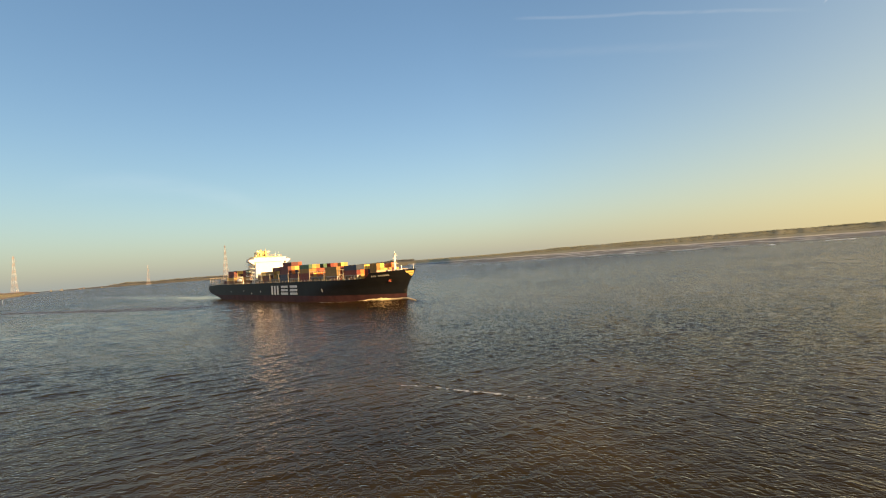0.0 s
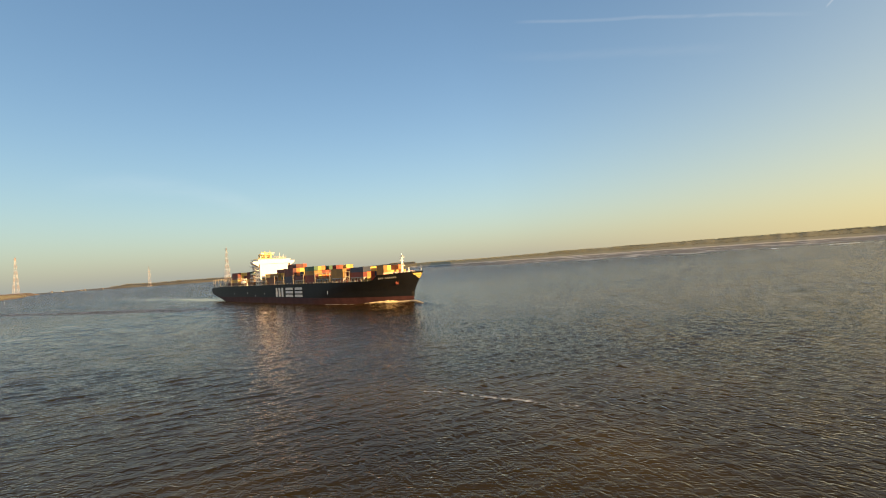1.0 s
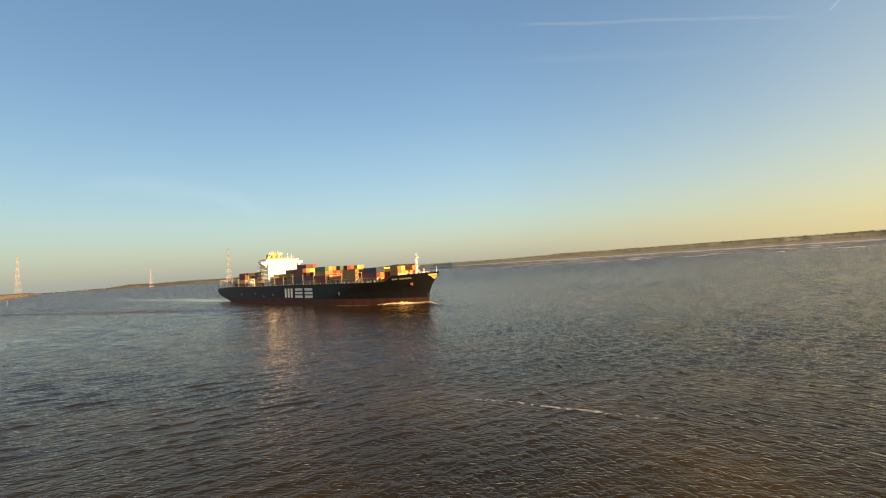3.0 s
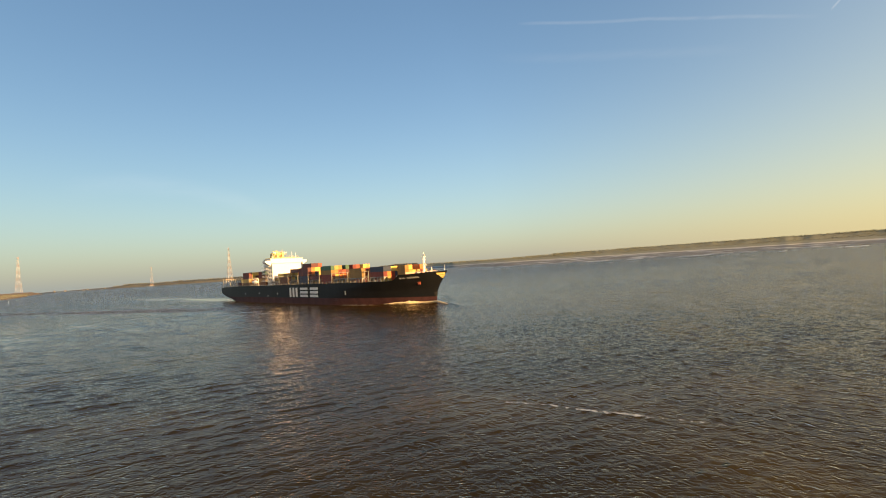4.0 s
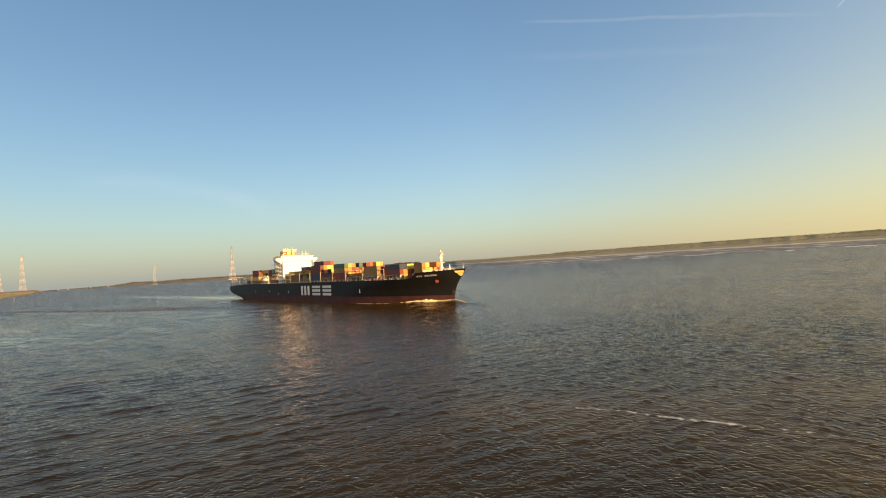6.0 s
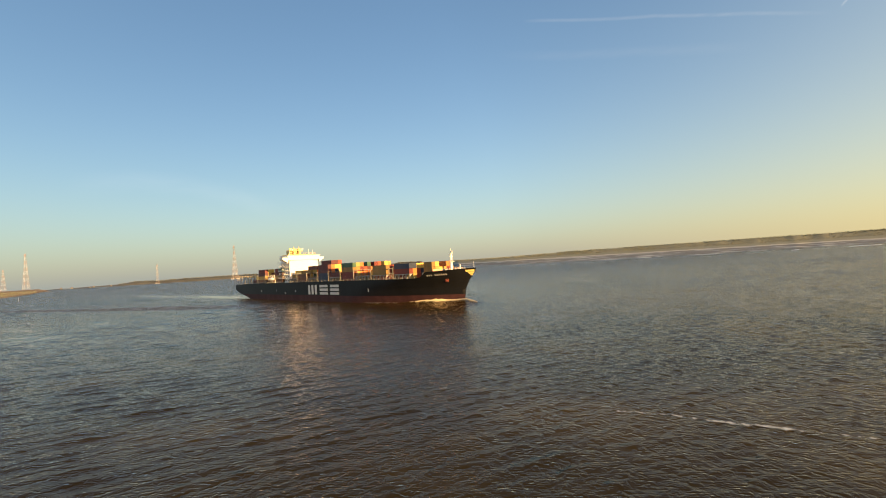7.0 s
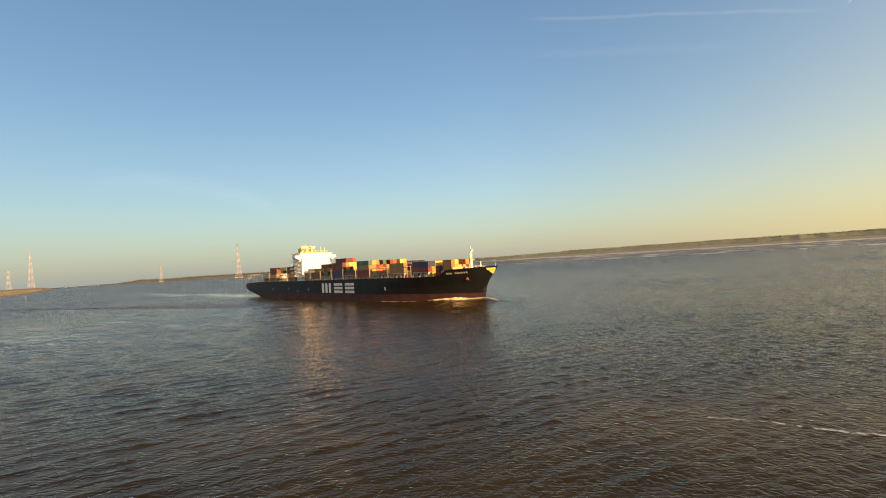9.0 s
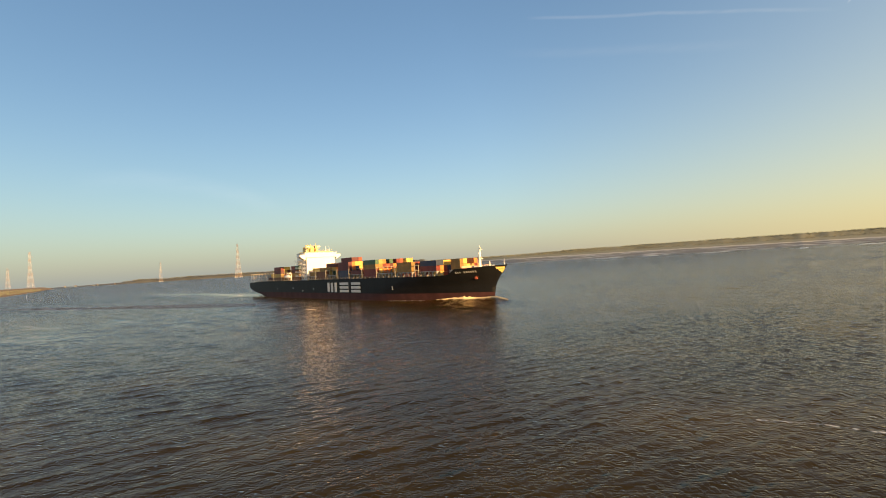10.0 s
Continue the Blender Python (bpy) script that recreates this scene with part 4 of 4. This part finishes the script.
def container(key, x, y, z):
    ob = new("shipping_container", C_MESH[key])
    ob.matrix_basis = pose(x, y, z)
    share("end_wall", E_MESH[key], ob, Matrix())
    words = key.replace("_", " ")
    return tagged(ob, words + " steel shipping container stacked on deck", "shipping container", "containers on deck")


def twenty_foot(key, x, y, z):
    body, end = T_MESH[key]
    ob = new("shipping_container", body)
    ob.matrix_basis = pose(x, y, z)
    share("end_wall", end, ob, Matrix())
    return tagged(ob, key.replace("_", " ") + " twenty-foot steel container stacked on deck", "shipping container", "containers on deck")


PICK = ["rust_red", "orange", "ochre", "yellow", "dark_red", "orange", "maroon", "rust_red", "ochre", "yellow", "brown", "green", "orange", "rust_red", "yellow", "navy"]
# for each bay: first x, number of rows, tiers row by row from starboard, colours of the outboard stack from below
# tints are darkened for shaded starboard sides, chosen bright where sunlit ends show
STOW = [
    (-99.5, 11, (1, 2, 2, 2, 1, 2, 2, 1, 1, 1, 1), ("maroon", "brown")),
    (-84.5, 12, (4, 4, 4, 3, 3, 2, 3, 3, 2, 2, 2, 1), ("brown", "ochre", "maroon", "dark_red"), {1: ("brown", "ochre", "yellow", "yellow"), 2: ("ochre", "yellow", "white", "yellow")}),
    (-60.0, 12, (0, 4, 4, 4, 4, 3, 3, 3, 3, 3, 2, 2), (), {1: ("brown", "bronze", "maroon", "dark_red"), 2: ("ochre", "orange", "orange", "orange")}),
    (-31.5, 12, (1, 2, 3, 3, 3, 3, 3, 2, 2, 2, 2, 2), ("bronze",), {1: ("brown", "bronze"), 2: ("ochre", "bronze", "yellow"), 3: ("brown", "ochre", "yellow")}),
    (-17.0, 12, (2, 3, 3, 4, 4, 4, 4, 3, 3, 2, 2, 2), ("brown", "brown"), {1: ("bronze", "ochre", "bronze"), 2: ("orange", "yellow", "ochre"), 3: ("orange", "orange", "orange", "maroon"), 4: ("orange", "yellow", "orange", "maroon")}),
    (-3.0, 12, (1, 1, 1, 2, 2, 2, 2, 2, 2, 2, 2, 2), ("brown",), {1: ("bronze",), 2: ("brown",), 3: ("orange", "bronze")}),
    (11.0, 12, (4, 5, 5, 5, 4, 4, 4, 4, 4, 4, 4, 4), ("navy", "navy", "maroon", "maroon"), {1: ("rust_red", "ochre", "orange", "orange", "maroon"), 2: ("orange", "yellow", "yellow", "orange", "maroon"), 3: ("yellow", "ochre", "yellow", "yellow", "rust_red"), 4: ("orange", "yellow", "orange", "orange")}),
    (25.0, 12, (2, 2, 2, 2, 2, 2, 2, 3, 3, 3, 3, 3), ("brown", "maroon"), {1: ("bronze", "brown"), 2: ("bronze", "ochre"), 3: ("brown", "orange"), 4: ("maroon", "ochre")}),
    (39.0, 12, (4, 4, 4, 3, 4, 3, 4, 4, 3, 4, 4, 3), ("dark_red", "dark_red", "bronze", "green"), {1: ("ochre", "yellow", "orange", "ochre"), 2: ("yellow", "orange", "orange", "orange"), 3: ("orange", "orange", "rust_red"), 4: ("ochre", "orange", "yellow", "orange"), 5: ("rust_red", "orange", "orange"), 6: ("yellow", "orange", "maroon", "dark_red")}),
    (53.5, 12, (1, 1, 1, 1, 2, 2, 3, 3, 3, 3, 3, 3), ("brown",), {1: ("bronze",), 2: ("orange",), 3: ("brown",), 4: ("orange", "yellow"), 5: ("orange", "orange"), 6: ("orange", "yellow", "maroon")}),
    (70.5, 12, (3, 3, 3, 3, 3, 3, 3, 3, 3, 3, 3, 3), ("bronze", "bronze", "bronze"), {1: ("rust_red", "dark_red", "dark_red"), 2: ("dark_red", "rust_red", "rust_red"), 3: ("orange", "rust_red", "orange", "orange"), 4: ("yellow", "yellow", "orange", "orange")}),
    (86.5, 10, (3, 3, 3, 3, 3, 3, 3, 2, 2, 2), ("dark_red", "dark_red", "navy"), {1: ("dark_red", "orange", "navy"), 2: ("dark_red", "rust_red", "yellow"), 3: ("maroon", "orange", "yellow"), 4: ("maroon", "rust_red", "brown")}),
]
rnd = random.Random(11)
far_pieces = []
OVER_PASSAGE = (-31.5, -3.0, 25.0, 53.5, 70.5, 86.5)
pairs = random.Random(5)
for x0, nrow, tiers, stack, *more in STOW:
    known = {0: stack, **(more[0] if more else {})}
    for r in range(nrow):
        y = -nrow * 2.5 / 2 + r * 2.5
        for k in range(1 if r == 0 and x0 in OVER_PASSAGE else 0, tiers[r]):
            key = known[r][k] if r in known and k < len(known[r]) else rnd.choice(PICK)
            if r < 7 and pairs.random() < 0.3 and r > 0:
                twenty_foot(key, x0, y, BASE + k * 2.6)
                twenty_foot(pairs.choice(PICK), x0 + SHORT + 0.07, y, BASE + k * 2.6)
            elif r < 7:
                container(key, x0, y, BASE + k * 2.6)
            else:
                far_pieces.append((x0, y, BASE + k * 2.6))
# the outboard stacks stand on pedestals over the side passage
PEDESTAL = painted("pale_grey_pedestal_paint", (0.36, 0.35, 0.33), 0.6, wear=0.25, scale=0.5)
for x0 in OVER_PASSAGE:
    row = 10 if x0 == 86.5 else 12
    y = -row * 2.5 / 2
    floor_ = sheer(x0) - 0.9
    bm = bmesh.new()
    for i in range(5):
        xx = x0 + 0.2 + i * 2.95
        box(bm, xx - 0.17, xx + 0.17, y + 0.1, y + 0.5, floor_, BASE + 2.3, 0.04)
        prism(bm, [(y + 0.5, BASE + 1.2), (y + 1.7, BASE + 2.3), (y + 0.5, BASE + 2.3)], "x", xx - 0.08, xx + 0.08)
    box(bm, x0, x0 + CL, y, y + CW - 0.1, BASE + 2.3, BASE + 2.58)
    for xx in (x0 + 1.7, x0 + 7.6):
        bar(bm, (xx - 1.3, y + 0.2, floor_ + 0.1), (xx + 1.3, y + 0.2, BASE + 2.3), 0.07, None, 4)
    part("stack_pedestal", bm, PEDESTAL, ship, "pale grey pedestal frame under the outboard stack")
# short bay on the raised hatch before the breakwater
bm = bmesh.new()
box(bm, 103.6, 110.6, -8.4, 8.4, 12.4, 15.2, 0.08)
part("raised_hatch", bm, GREY, ship)
for r, tiers, keys in ((0, 2, ("bronze", "bronze")), (1, 2, ("ochre", "yellow")), (2, 1, ("yellow",)), (3, 1, ("ochre",)), (4, 2, ("dark_red", "orange")), (5, 1, ("ochre",))):
    for k in range(tiers):
        ob = container(keys[k], 104.0, -7.5 + r * 2.5, 15.2 + k * 2.6)
        ob.matrix_basis = ob.matrix_basis @ Matrix.Diagonal((0.497, 1, 1, 1))
        tagged(ob, keys[k].replace("_", " ") + " twenty-foot container stacked before the breakwater")
bm = bmesh.new()
for x, y, z in far_pieces:
    box(bm, x, x + CL, y, y + CW, z, z + CH)
STACK = random_material("mixed_container_paint", [(i / 8, TINTS[k]) for i, k in enumerate(PICK[:8])], 0.55, island=True)
far_stack = part("container_stacks", bm, STACK)
tagged(far_stack, "rows of mixed red, ochre and green containers", "shipping containers", kind="stuff")

# ---------- foam and wake ----------
FOAM = foam_material("bow_wave_foam", 0.32, 0.7, (0.5, 0.47, 0.40), 0.8, (0.35, 1, 1), 0.35)
STREAK = foam_material("thin_foam_line", 0.35, 1.7, (0.56, 0.57, 0.54), 0.8, (0.6, 1, 1), 0.22)


def bow_wave():
    """Tumbling foam that the bow throws up along the starboard side."""
    bm = bmesh.new()
    rows_ = []
    xs = [118.0 - 0.34 * i for i in range(78)]
    for i, x in enumerate(xs):
        u = i / (len(xs) - 1)
        y0 = -breadth(x, 0.8)
        env = min(1.0, (1 - u) * 3) * (math.exp(-((u - 0.25) / 0.22) ** 2) + 0.45 * math.exp(-((u - 0.65) / 0.25) ** 2))
        row = []
        for k in range(9):
            v = k / 8
            w = 0.3 + 3.6 * min(1, u * 5) * (1 - 0.8 * u) * (0.75 + 0.5 * noise.noise(Vector((x * 0.35, 1.0, 6.0))))
            h = (1.0 * env) * math.sin(math.pi * min(1, v * 1.05)) ** 0.8
            h *= 0.7 + 0.9 * noise.noise(Vector((x * 0.8, v * 3, 2.0)))
            h += 0.2 * env * noise.noise(Vector((x * 3.1, v * 9, 5.0)))
            row.append(bm.verts.new((x, y0 + 0.4 - v * w, float(bow_hump(x, y0 + 0.4 - v * w)) + max(-0.3, h - 0.3 * (v > 0.9) + (0.15 if k == 0 else 0)))))
        rows_.append(row)
    for a, b in zip(rows_, rows_[1:]):
        for k in range(8):
            bm.faces.new((a[k], b[k], b[k + 1], a[k + 1]))
    return bm


FOAM_SOLID = painted("tumbling_white_foam", (0.74, 0.62, 0.36), 0.9, wear=0.15, scale=1.5, bump=0.6)
tagged(part("bow_wave", bow_wave(), FOAM_SOLID), "white foaming bow wave beside the black hull", "bow wave", kind="stuff")

bm = bmesh.new()
rows_ = []
for i in range(44):
    u = i / 43
    x = 115.0 + 18.5 * u
    y = -breadth(min(x, 123.0), 1.0) - 0.9 - 1.4 * max(0, u - 0.45)
    taper = min(1.0, (1.0 - u) * 4) ** 0.7
    row = []
    for k in range(8):
        v = k / 7
        lump = 0.75 + 0.6 * noise.noise(Vector((x * 0.6, v * 2.5, 8.0))) + 0.3 * noise.noise(Vector((x * 2.3, v * 6, 3.0)))
        yy = y + (0.3 + 1.3 * taper) * (0.5 - v)
        crest = 0.45 * taper * math.sin(math.pi * v) * lump
        row.append(bm.verts.new((x, yy, float(bow_hump(x, yy)) + 0.12 + crest - 0.4 * (k in (0, 7)))))
    rows_.append(row)
for a, b in zip(rows_, rows_[1:]):
    for k in range(7):
        bm.faces.new((a[k], b[k], b[k + 1], a[k + 1]))
SPRAY = painted("silty_bow_water", (0.50, 0.42, 0.27), 0.5, wear=0.3, scale=1.2, bump=0.4)
tagged(part("bow_curl", bm, SPRAY), "pale brown curl of foam at the stem", "bow wave", kind="stuff")

bm = bmesh.new()
ribbon(bm, [(93 - 2.6 * i, -breadth(93 - 2.6 * i, 0) - 0.9 - 0.005 * i * i, 0.8 + 0.02 * i) for i in range(13)], 0.22)
tagged(part("side_foam", bm, FOAM), "thin broken foam along the ship's side", "foam", kind="stuff")

# broken foam line that lies along the current
rnd = random.Random(4)
for x0, L, wide in ((246.5, 8.5, 0.2), (254.5, 12.5, 0.42), (267.5, 5.0, 0.16)):
    bm = bmesh.new()
    pts = []
    for i in range(40):
        xx = x0 + L * i / 39
        pts.append((xx, -104.4 + (xx - 246.5) * 0.27 + 1.0 * noise.noise(Vector((xx * 0.16, 0, 3))), wide + wide * rnd.random()))
    ribbon(bm, pts, 0.16)
    tagged(part("foam_streak", bm, STREAK), "thin pale foam streak on brown water", "foam", "foam line", kind="stuff")

# ---------- contrails ----------
TRAIL = glowing_vapour_material("contrail_vapour", 0.42, 0.14)
VEIL = glowing_vapour_material("thin_cloud_veil", 0.6, 0.05)
BRIGHT = glowing_vapour_material("fresh_contrail_vapour", 0.5, 0.2)
FAINT = glowing_vapour_material("faint_contrail_vapour", 0.4, 0.05)


def contrail(pairs, width, material, label, r=3900.0):
    bm = bmesh.new()
    uv = bm.loops.layers.uv.verify()
    pts = []
    for (a0, e0), (a1, e1) in zip(pairs, pairs[1:]):
        pts += [(a0 + (a1 - a0) * k / 8, e0 + (e1 - e0) * k / 8) for k in range(8)]
    pts.append(pairs[-1])
    rows_ = [(bm.verts.new(polar(a, r, 19 + r * e - width)), bm.verts.new(polar(a, r, 19 + r * e + width))) for a, e in pts]
    n = len(rows_) - 1
    for i in range(n):
        f = bm.faces.new((rows_[i][0], rows_[i + 1][0], rows_[i + 1][1], rows_[i][1]))
        for lp, co in zip(f.loops, ((i / n, 0), ((i + 1) / n, 0), ((i + 1) / n, 1), (i / n, 1))):
            lp[uv].uv = co
    ob = part("contrail", bm, material)
    ob.visible_shadow = False
    tagged(ob, label, "contrail", "contrails", kind="structure")


contrail([(124.5, 0.523), (121.5, 0.515), (109.4, 0.471), (100.4, 0.422), (94.0, 0.378)], 22, TRAIL, "thin white contrail high in the clear sky")
contrail([(128, 0.455), (112, 0.41), (100, 0.36)], 60, FAINT, "faint spread contrail in the clear sky")
contrail([(176, 0.172), (170.3, 0.188), (165.1, 0.181), (160.0, 0.158), (155.5, 0.128)], 110, VEIL, "faint veil of high cloud in the clear sky")
contrail([(93.5, 0.384), (93.0, 0.392), (92.2, 0.406)], 14, BRIGHT, "short bright contrail high in the clear sky")
